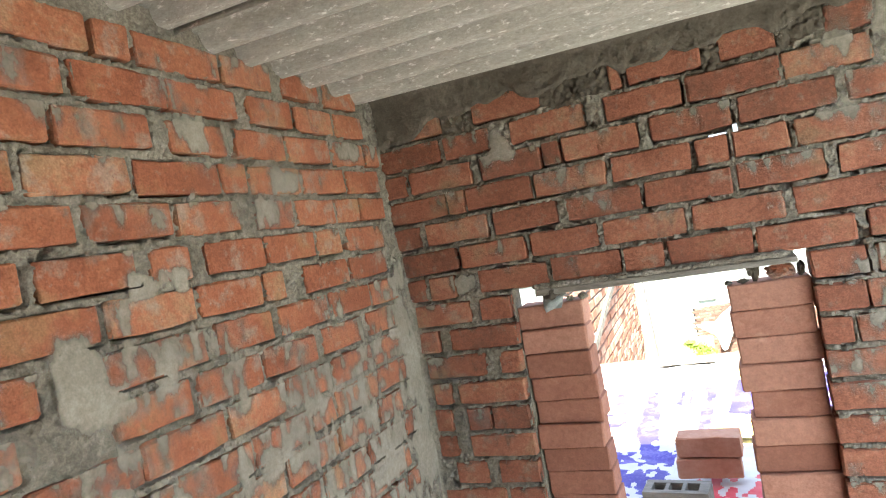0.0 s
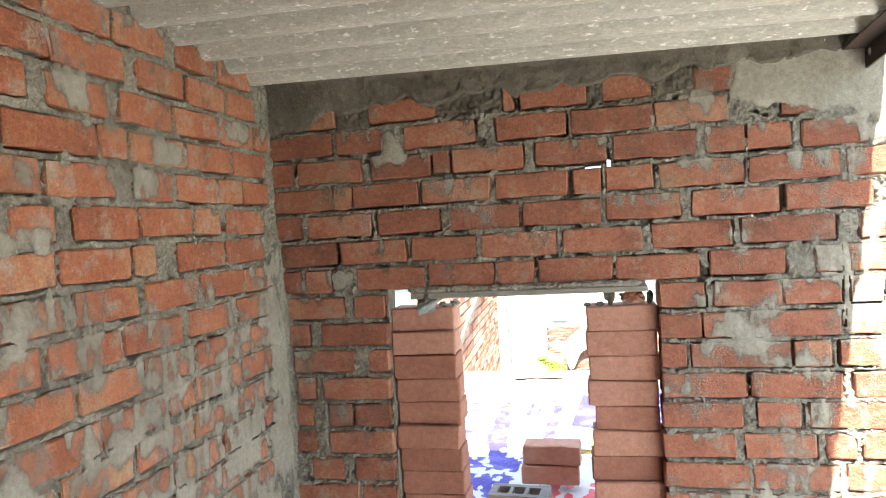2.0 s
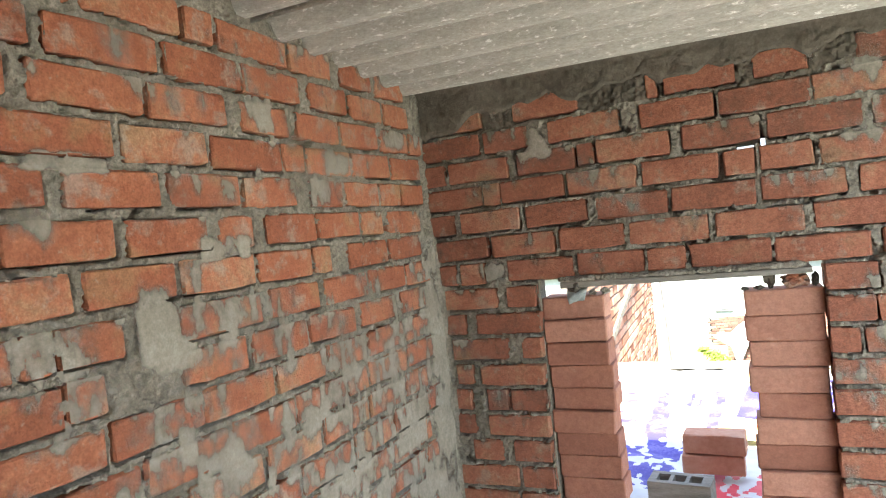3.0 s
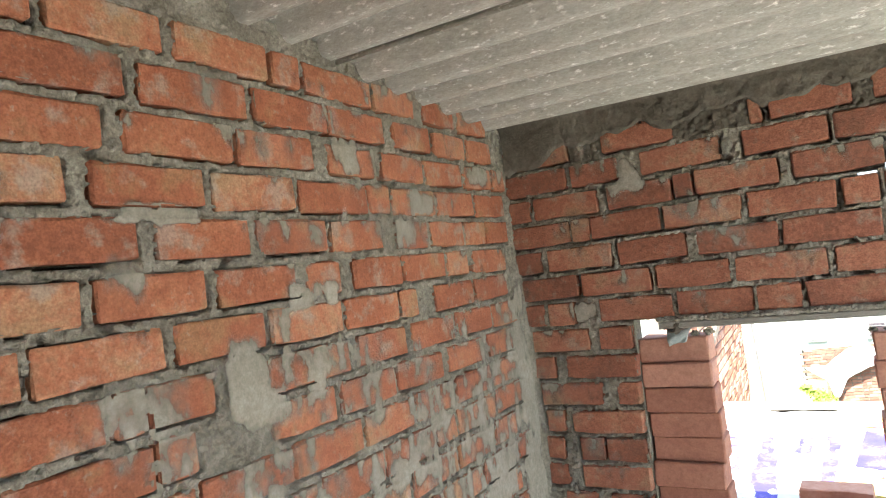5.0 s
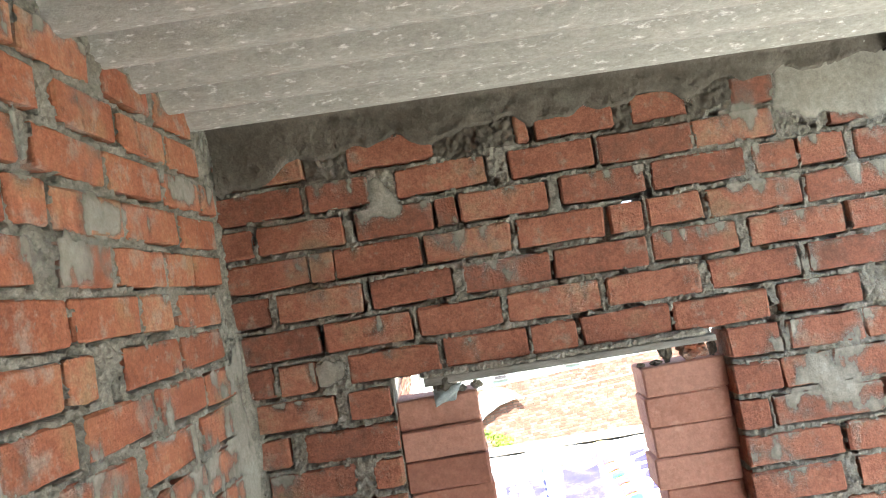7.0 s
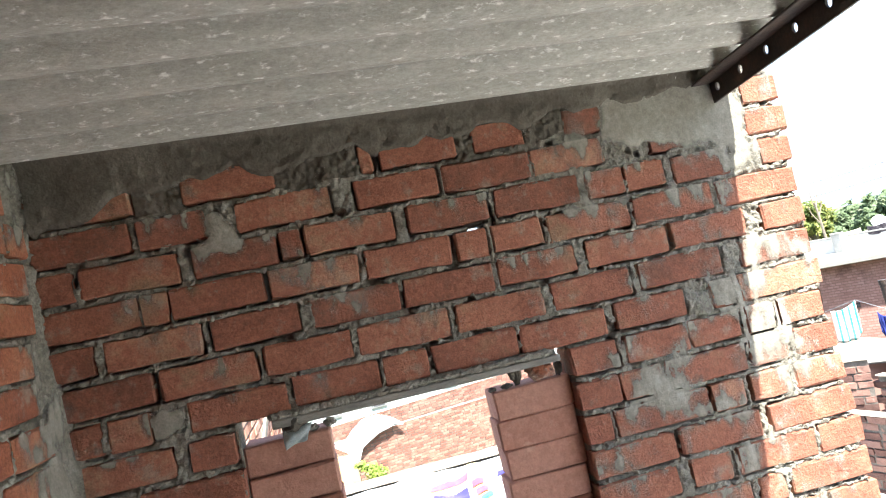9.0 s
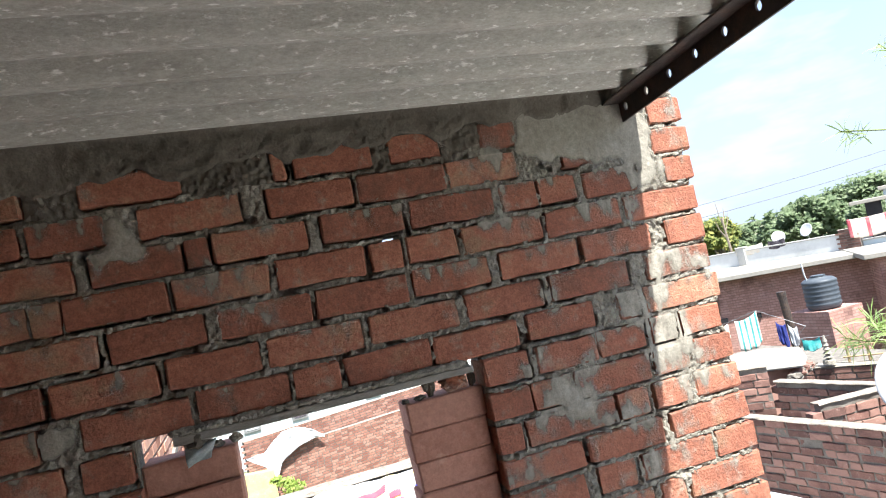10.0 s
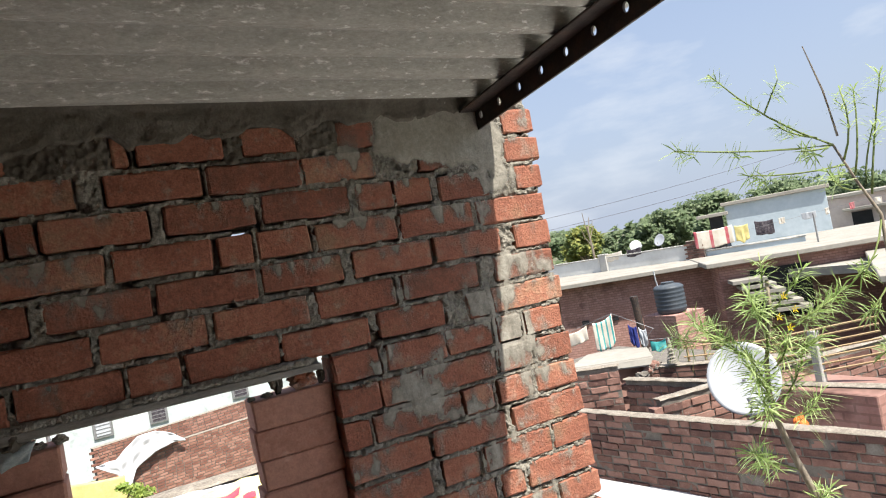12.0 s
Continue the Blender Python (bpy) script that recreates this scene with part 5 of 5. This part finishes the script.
satellite_dish((5.84, 2.53, -0.03), (-0.78, -0.55, 0.36), 0.325, "white satellite dish with a grey arm behind the parapet")
satellite_dish((20.3, 18.0, -0.02), (-0.6, -0.6, 0.5), 0.24, "small white satellite dish on a far roof")
satellite_dish((20.7, 17.1, 0.1), (-0.9, -0.1, 0.4), 0.24, "small white satellite dish on a far roof")
lump("orange_bundle", (5.9, 2.07, -0.56), (0.06, 0.05, 0.13), M_CLOTH_ORANGE, "orange cloth bundle by the dish", "cloth", 41)


# ---- plants ----
PLANT_O, PLANT_R, PLANT_U, PLANT_B = Vector((2.961, 0.156, 1.125)), Vector((0.8625, -0.4827, -0.152)), Vector((0.1459, -0.0504, 0.988)), Vector((-0.4845, -0.8744, 0.0269))


def along(a, b, c=0.0):
    """A place by metres to the plant's right, upward and towards the room, from its middle."""
    return PLANT_O + PLANT_R * a + PLANT_U * b + PLANT_B * c


def whorl(verts, faces, at, way, count, length, rng, width=0.0029):
    """A tuft of narrow arching leaves round a shoot's tip."""
    way = Vector(way).normalized()
    s1 = way.orthogonal().normalized()
    s2 = way.cross(s1)
    for k in range(count):
        a = 2.399 * k + rng.uniform(-0.3, 0.3)
        t = k / count
        lift = rng.uniform(-0.25, 1.05)
        d = (s1 * math.cos(a) + s2 * math.sin(a) + way * lift).normalized()
        root = at - way * 0.09 * t
        ln = length * rng.uniform(0.65, 1.1)
        flat = d.cross(way).normalized() * width * rng.uniform(0.8, 1.3)
        drop = Vector((0, 0, -ln * rng.uniform(0.05, 0.3)))
        mid, tip = root + d * ln * 0.55 + drop * 0.25, root + d * ln + drop
        i = len(verts)
        verts.extend(tuple(p) for p in (root - flat * 0.4, root + flat * 0.4, mid + flat, mid - flat, tip))
        faces.extend([(i, i + 1, i + 2, i + 3), (i + 3, i + 2, i + 4)])


def oleander(label, trunk, branches, seed, leaf=0.105, tuft=56, thick=0.017):
    """A slim shrub: a tapering stem, side shoots (start, end, tufts along them) and narrow leaves."""
    rng = random.Random(seed)
    plant = tagged(empty("oleander_shrub", tuple(along(*trunk[0]))), label, "shrub")
    back = plant.matrix_basis.inverted()
    pts = [back @ along(*p) for p in trunk]
    part("trunk", tube_bm(pts, [thick * (1 - 0.6 * i / (len(pts) - 1)) for i in range(len(pts))], 9), M_BARK, plant, smooth=True)
    verts, faces = [], []
    for start, end, tufts in branches:
        a, b = back @ along(*start), back @ along(*end)
        bow = Vector((0, 0, -0.03 + 0.03 * rng.random())) + PLANT_B * rng.uniform(-0.05, 0.05)
        path = [a + (b - a) * t + bow * 4 * t * (1 - t) for t in (0, 0.25, 0.5, 0.75, 1)]
        part("branch", tube_bm(path, [0.0045, 0.004, 0.0035, 0.003, 0.0022], 6), M_TWIG, plant, smooth=True)
        for k in range(tufts):
            t = 1 - k * 0.3
            p = a + (b - a) * t + bow * 4 * t * (1 - t)
            whorl(verts, faces, p, (b - a).normalized() + Vector((0, 0, 0.35)), tuft if k == 0 else int(tuft * 0.65), leaf, rng)
    mesh_object("leaves", verts, faces, M_LEAF, plant)["kind"] = "stuff"
    return plant, back


main, to_main = oleander("slim green shrub with narrow leaves and yellow flowers", [(0.18, -1.5), (0.18, -0.72), (0.1, -0.58), (0.035, -0.45), (-0.02, -0.32), (-0.05, -0.2), (-0.055, -0.08), (-0.03, 0.1), (-0.04, 0.24)], [
    ((-0.05, -0.1), (-0.07, 0.31, 0.02), 3), ((-0.03, 0.1), (0.075, 0.28, 0.05), 2), ((-0.05, 0.05), (-0.145, 0.19, 0.08), 2), ((-0.05, -0.1), (-0.35, 0.09, 0.05), 2),
    ((-0.2, 0.02, 0.03), (-0.42, 0.02, 0.02), 1), ((-0.05, -0.1), (-0.25, 0.07, -0.05), 2), ((-0.03, 0.05), (0.17, 0.15, 0.04), 2), ((-0.03, 0.0), (0.27, 0.2, -0.04), 2),
    ((-0.05, -0.12), (0.0, 0.03, 0.08), 2), ((-0.05, -0.2), (-0.18, 0.0, 0.04), 2), ((-0.04, -0.25), (0.05, -0.08, 0.06), 2), ((-0.02, -0.3), (0.12, -0.2, 0.05), 2),
    ((-0.05, -0.22), (-0.13, -0.1, 0.06), 2), ((0.05, -0.5), (-0.14, -0.42, 0.03), 2), ((0.1, -0.6), (0.14, -0.57, 0.05), 1), ((-0.04, -0.3), (-0.1, -0.22, 0.06), 1), ((0.0, 0.0), (0.12, 0.02, 0.08), 2)], 3)
for a, b in ((-0.04, 0.1), (0.02, 0.13), (0.0, 0.06), (-0.02, 0.18)):
    bm = bmesh.new()
    at = to_main @ along(a, b, 0.09)
    for k in range(5):
        an = 2 * math.pi * k / 5
        d = PLANT_R * math.cos(an) + PLANT_U * math.sin(an)
        e = PLANT_R * math.cos(an + 0.6) + PLANT_U * math.sin(an + 0.6)
        p = [bm.verts.new(at + q) for q in (Vector((0, 0, -0.012)), d * 0.009, (d + e) * 0.009 + PLANT_B * 0.012, e * 0.009)]
        bm.faces.new(p)
    part("flower", bm, M_PETAL, main)

tall, to_tall = oleander("tall slender shrub with arching bare branches and leaf tufts", [(0.6, -1.53), (0.54, -0.635), (0.45, 0.165), (0.41, 0.485), (0.32, 0.625), (0.24, 0.765)], [
    ((0.24, 0.765), (-0.24, 1.06, 0.02), 3), ((0.24, 0.765), (-0.39, 0.755, 0.04), 2), ((0.28, 0.685), (-0.12, 0.645, 0.06), 1), ((-0.02, 0.895), (0.03, 1.03, 0.02), 1), ((0.18, 0.795), (0.04, 0.855, -0.03), 1),
    ((0.24, 0.765), (0.09, 0.735, 0.05), 1), ((0.28, 0.705), (0.26, 0.975, 0.03), 2), ((0.32, 0.645), (0.34, 0.995, -0.02), 1), ((0.38, 0.565), (0.41, 1.04, 0.04), 2), ((0.36, 0.605), (0.38, 0.835, 0.03), 1), ((0.34, 0.585), (0.18, 0.655, 0.06), 1),
    ((0.41, 0.465), (0.28, 0.245, 0.06), 1), ((0.45, 0.265), (0.31, 0.095, 0.05), 1), ((0.48, 0.065), (0.36, -0.055, 0.05), 1)], 7, 0.078, 34, 0.011)
part("dead_twig", tube_bm([to_tall @ along(0.26, 0.8), to_tall @ along(0.2, 0.98, 0.02), to_tall @ along(0.125, 1.155, 0.03)], [0.005, 0.004, 0.002], 5), M_BARK, tall)


def leafy_crown(verts, faces, centre, radii, count, size, rng):
    c = Vector(centre)
    clumps = []
    for _ in range(max(6, count // 90)):
        d = Vector((rng.gauss(0, 1), rng.gauss(0, 1), rng.gauss(0, 1))).normalized() * rng.uniform(0.45, 0.95)
        clumps.append((c + Vector((d.x * radii[0], d.y * radii[1], d.z * radii[2])), rng.uniform(0.2, 0.38)))
    for k in range(count):
        p, s = clumps[k % len(clumps)]
        o = Vector((rng.gauss(0, 1), rng.gauss(0, 1), rng.gauss(0, 1))).normalized() * rng.random() ** 0.4
        q = p + Vector((o.x * radii[0], o.y * radii[1], o.z * radii[2])) * s
        a = Vector((rng.gauss(0, 1), rng.gauss(0, 1), rng.gauss(0, 1))).normalized() * size * rng.uniform(0.6, 1.3)
        b = a.orthogonal().normalized() * size * rng.uniform(0.35, 0.7)
        i = len(verts)
        verts.extend(tuple(v) for v in (q - a, q - b, q + a, q + b))
        faces.append((i, i + 1, i + 2, i + 3))


def tree(x, y, height, spread, label, seed, mat=M_LEAF_HAZED, ground_z=-4.4, count=3600):
    rng = random.Random(seed)
    t = tagged(empty("tree", (x, y, ground_z)), label, "tree", "far trees")
    part("trunk", tube_bm([(0, 0, -2.5), (0.1, 0.05, height * 0.3), (0, 0.1, height * 0.62)], [0.3, 0.22, 0.1], 9), M_BARK, t)
    for k in range(4):
        a = 1.57 * k + rng.uniform(-0.4, 0.4)
        part("limb", tube_bm([(0.05, 0.05, height * (0.3 + 0.05 * k)), (spread * 0.3 * math.cos(a), spread * 0.3 * math.sin(a), height * 0.55), (spread * 0.6 * math.cos(a), spread * 0.6 * math.sin(a), height * 0.75)], [0.12, 0.08, 0.03], 6), M_BARK, t)
    verts, faces = [], []
    leafy_crown(verts, faces, (0, 0, height * 0.68), (spread, spread, height * 0.32), count, 0.14 + spread * 0.03, rng)
    mesh_object("crown", verts, faces, mat, t)["kind"] = "stuff"
    return t


tree(38.0, 32.5, 5.2, 2.5, "large rounded dark green tree beyond the roofs", 1, count=7000)
tree(53.0, 40.0, 6.0, 3.6, "broad dark green tree on the skyline", 2, count=5000)
tree(58.0, 36.0, 6.2, 4.0, "broad dark green tree on the skyline", 3, count=5000)
tree(33.0, 35.5, 4.85, 1.5, "yellow-flowering green tree beyond the roofs", 4, M_LEAF_YELLOW)
tree(44.0, 51.0, 4.3, 3.2, "green tree beyond the roofs", 5)
tree(38.0, 52.0, 4.0, 2.8, "small green tree beyond the roofs", 6)
tree(28.5, 37.5, 3.9, 2.0, "small green tree behind the parapet", 7)
tree(33.5, 24.6, 5.0, 1.2, "small bright green tree beside the blue house", 8)
tree(50.0, 24.0, 6.2, 2.6, "dark green tree behind the blue house", 9)
tree(54.0, 17.0, 6.6, 3.2, "dark green tree behind the houses", 10)
tree(47.0, 29.0, 6.0, 2.6, "dark green tree behind the blue house", 11)
tree(3.5, 42.0, 4.6, 2.4, "bright green tree behind the white house", 12, M_BUSH)


def far_woods():
    """A low belt of woods on the horizon."""
    rng = random.Random(15)
    verts, faces = [], []
    for k in range(150):
        a = radians(-8 + 0.72 * k)
        d = 150 + 40 * rng.random()
        leafy_crown(verts, faces, (d * math.sin(a), d * math.cos(a), -1.6 + rng.uniform(-0.7, 0.7)), (4.2, 4.2, 4.4 + 1.6 * rng.random()), 360, 0.8, rng)
    ob = mesh_object("far_woods", verts, faces, M_LEAF_HAZED)
    return tagged(ob, "low belt of dark green woods on the horizon", "woods", kind="stuff")


far_woods()
dead = tagged(empty("bare_tree", (24.0, 24.6, -4.4)), "bare dead tree with a few twigs", "tree")
part("trunk", tube_bm([(0, 0, -1.5), (0.05, 0, 3.0), (-0.1, 0, 5.3)], [0.12, 0.08, 0.04], 7), M_BARK, dead)
for k, (dx, dz) in enumerate(((-0.45, 0.9), (0.4, 1.0), (-0.2, 1.25), (0.2, 0.7))):
    part("branch", tube_bm([(-0.08, 0, 4.3 + 0.25 * k), (dx * 0.7, 0.1, 4.3 + 0.25 * k + dz * 0.5), (dx, 0.1, 4.3 + 0.25 * k + dz)], [0.035, 0.025, 0.015], 5), M_BARK, dead)


def bush():
    rng = random.Random(6)
    b = tagged(empty("bush", (0.62, 3.3, 0.08)), "bright green bush behind the rubble wall", "bush")
    part("stem", tube_bm([(0, 0, -0.7), (0.02, 0, 0.2)], 0.02, 6), M_BARK, b)
    verts, faces = [], []
    leafy_crown(verts, faces, (0.0, 0, 0.42), (0.19, 0.12, 0.13), 640, 0.017, rng)
    mesh_object("leaves", verts, faces, M_BUSH, b)["kind"] = "stuff"


bush()

# white house across the yard, seen through the doorway
white = far_block("white_house", "white painted flat-roofed house across the yard", -10.0, 17.0, 27.5, 36.0, -4.4, -0.9, 6, M_WHITEWALL, M_CONCRETE, 0.2)
for x, z in ((8.87, 1.56), (10.96, 1.56), (14.4, 1.7)):
    w = part("window", box_bm((x, -0.08, z), (x + 0.72, 0.02, z + 0.72), 0.01), M_STEEL, white)
    part("pane", box_bm((x + 0.1, -0.1, z + 0.1), (x + 0.62, -0.084, z + 0.62)), M_CLOTH_DARK if x > 10 else M_DISH, w)
    for k in range(3):
        part("bar", box_bm((x + 0.1, -0.115, z + 0.2 + 0.15 * k), (x + 0.62, -0.1, z + 0.225 + 0.15 * k)), M_STEEL, w)
pink = far_block("pink_house", "pale pink plastered house behind the washing line", 30.4, 37.0, 18.0, 23.0, -4.4, 1.25, -62, M_PINKWALL, M_CONCRETE, 0.2)
part("window", box_bm((1.3, -0.05, 3.9), (2.1, 0.05, 4.9)), M_INTERIOR_SHADE, pink)
part("door", box_bm((3.4, -0.05, 3.0), (4.2, 0.05, 4.9)), M_CLOTH_TEAL, pink)
part("ledge", box_bm((1.0, -0.5, 5.0), (4.6, 0.0, 5.12), 0.01), M_CONCRETE, pink)
tagged(drop_box("blue_shed", (-2.6, 38.5, -4.4), (-0.9, 40.0, -0.2), M_CLOTH_NAVY), "small blue painted roof shed", "shed")


# overhead wires
def wire(a, b, sag, label):
    a, b = Vector(a), Vector(b)
    pts = [a + (b - a) * t - Vector((0, 0, sag * 4 * t * (1 - t))) for t in (k / 12 for k in range(13))]
    return tagged(part("overhead_wire", tube_bm(pts, 0.012, 5), M_CLOTH_DARK), label, "wire", "overhead wires")


wire((10.0, 34.0, 1.0), (50.0, 30.0, 3.6), 0.6, "thin dark overhead wire across the roofs")
wire((10.0, 33.0, 0.4), (50.0, 28.5, 2.8), 0.6, "thin dark overhead wire across the roofs")


def bamboo_fence():
    """A slanting fence of bamboo poles on a pale post."""
    f = tagged(empty("bamboo_fence", (6.55, 2.55, -0.25)), "leaning fence of bamboo poles and a pale post", "fence")
    for k in range(7):
        part("pole", tube_bm([(-0.1, 0.25, 0.02 + 0.07 * k), (0.36, -0.75, 0.2 + 0.068 * k)], 0.011, 6), M_WOOD, f)
    part("post", box_bm((0.1, -0.28, 0.0), (0.18, -0.2, 0.52), 0.008), M_CEMENT, f)
    part("base", box_bm((-0.15, -0.9, -1.35), (0.45, 0.35, 0.0), 0.01), M_BRICK_HOUSE, f)
    return f


bamboo_fence()


# ---- the land outside rises gently away from the house ----
def on_the_rise(p):
    q = p - Vector((0.638, -1.523, 1.744))
    return Vector((0.715 + 1.0101 * q.x - 0.0492 * q.y + 0.0053 * q.z, -1.579 + 0.0379 * q.x + 1.0006 * q.y - 0.0541 * q.z, 1.668 - 0.0029 * q.x + 0.0544 * q.y + 1.0126 * q.z))


def middle_of(ob):
    spots = []
    for c in (ob, *ob.children_recursive):
        m, up = c.matrix_basis.copy(), c.parent
        while up:
            m, up = up.matrix_basis @ m, up.parent
        if c.type == "MESH":
            spots += [m @ Vector(q) for q in c.bound_box]
    return Vector([(min(p[i] for p in spots) + max(p[i] for p in spots)) / 2 for i in range(3)])


HERE = ("rubble_wall", "neighbour_wall", "cement_strip", "leaning_pole", "oleander_shrub", "far_woods", "bush", "yard_wall", "upper_yard_wall", "white_sheet", "yellow_sheet", "white_house", "pink_house")
for ob in sorted(set(bpy.data.objects) - room_things, key=lambda o: o.name):
    if ob.parent is None and not ob.name.startswith(HERE):
        mid = middle_of(ob)
        ob.matrix_basis = Matrix.Translation(on_the_rise(mid)) @ Matrix.Rotation(radians(2.4), 4, "Z") @ Matrix.Translation(-mid) @ ob.matrix_basis


# ---- single bricks of the two walls ----
for u, z, length in front_bricks:
    lay_brick(wall_front, u, z, length, 0.1, BRICK_H, FRONT, M_BRICK, front_rng)
for u, z, length in left_bricks:
    lay_brick(wall_left, u, z, length, 0.1, 0.068, LEFT, M_BRICK_ORANGE, left_rng)
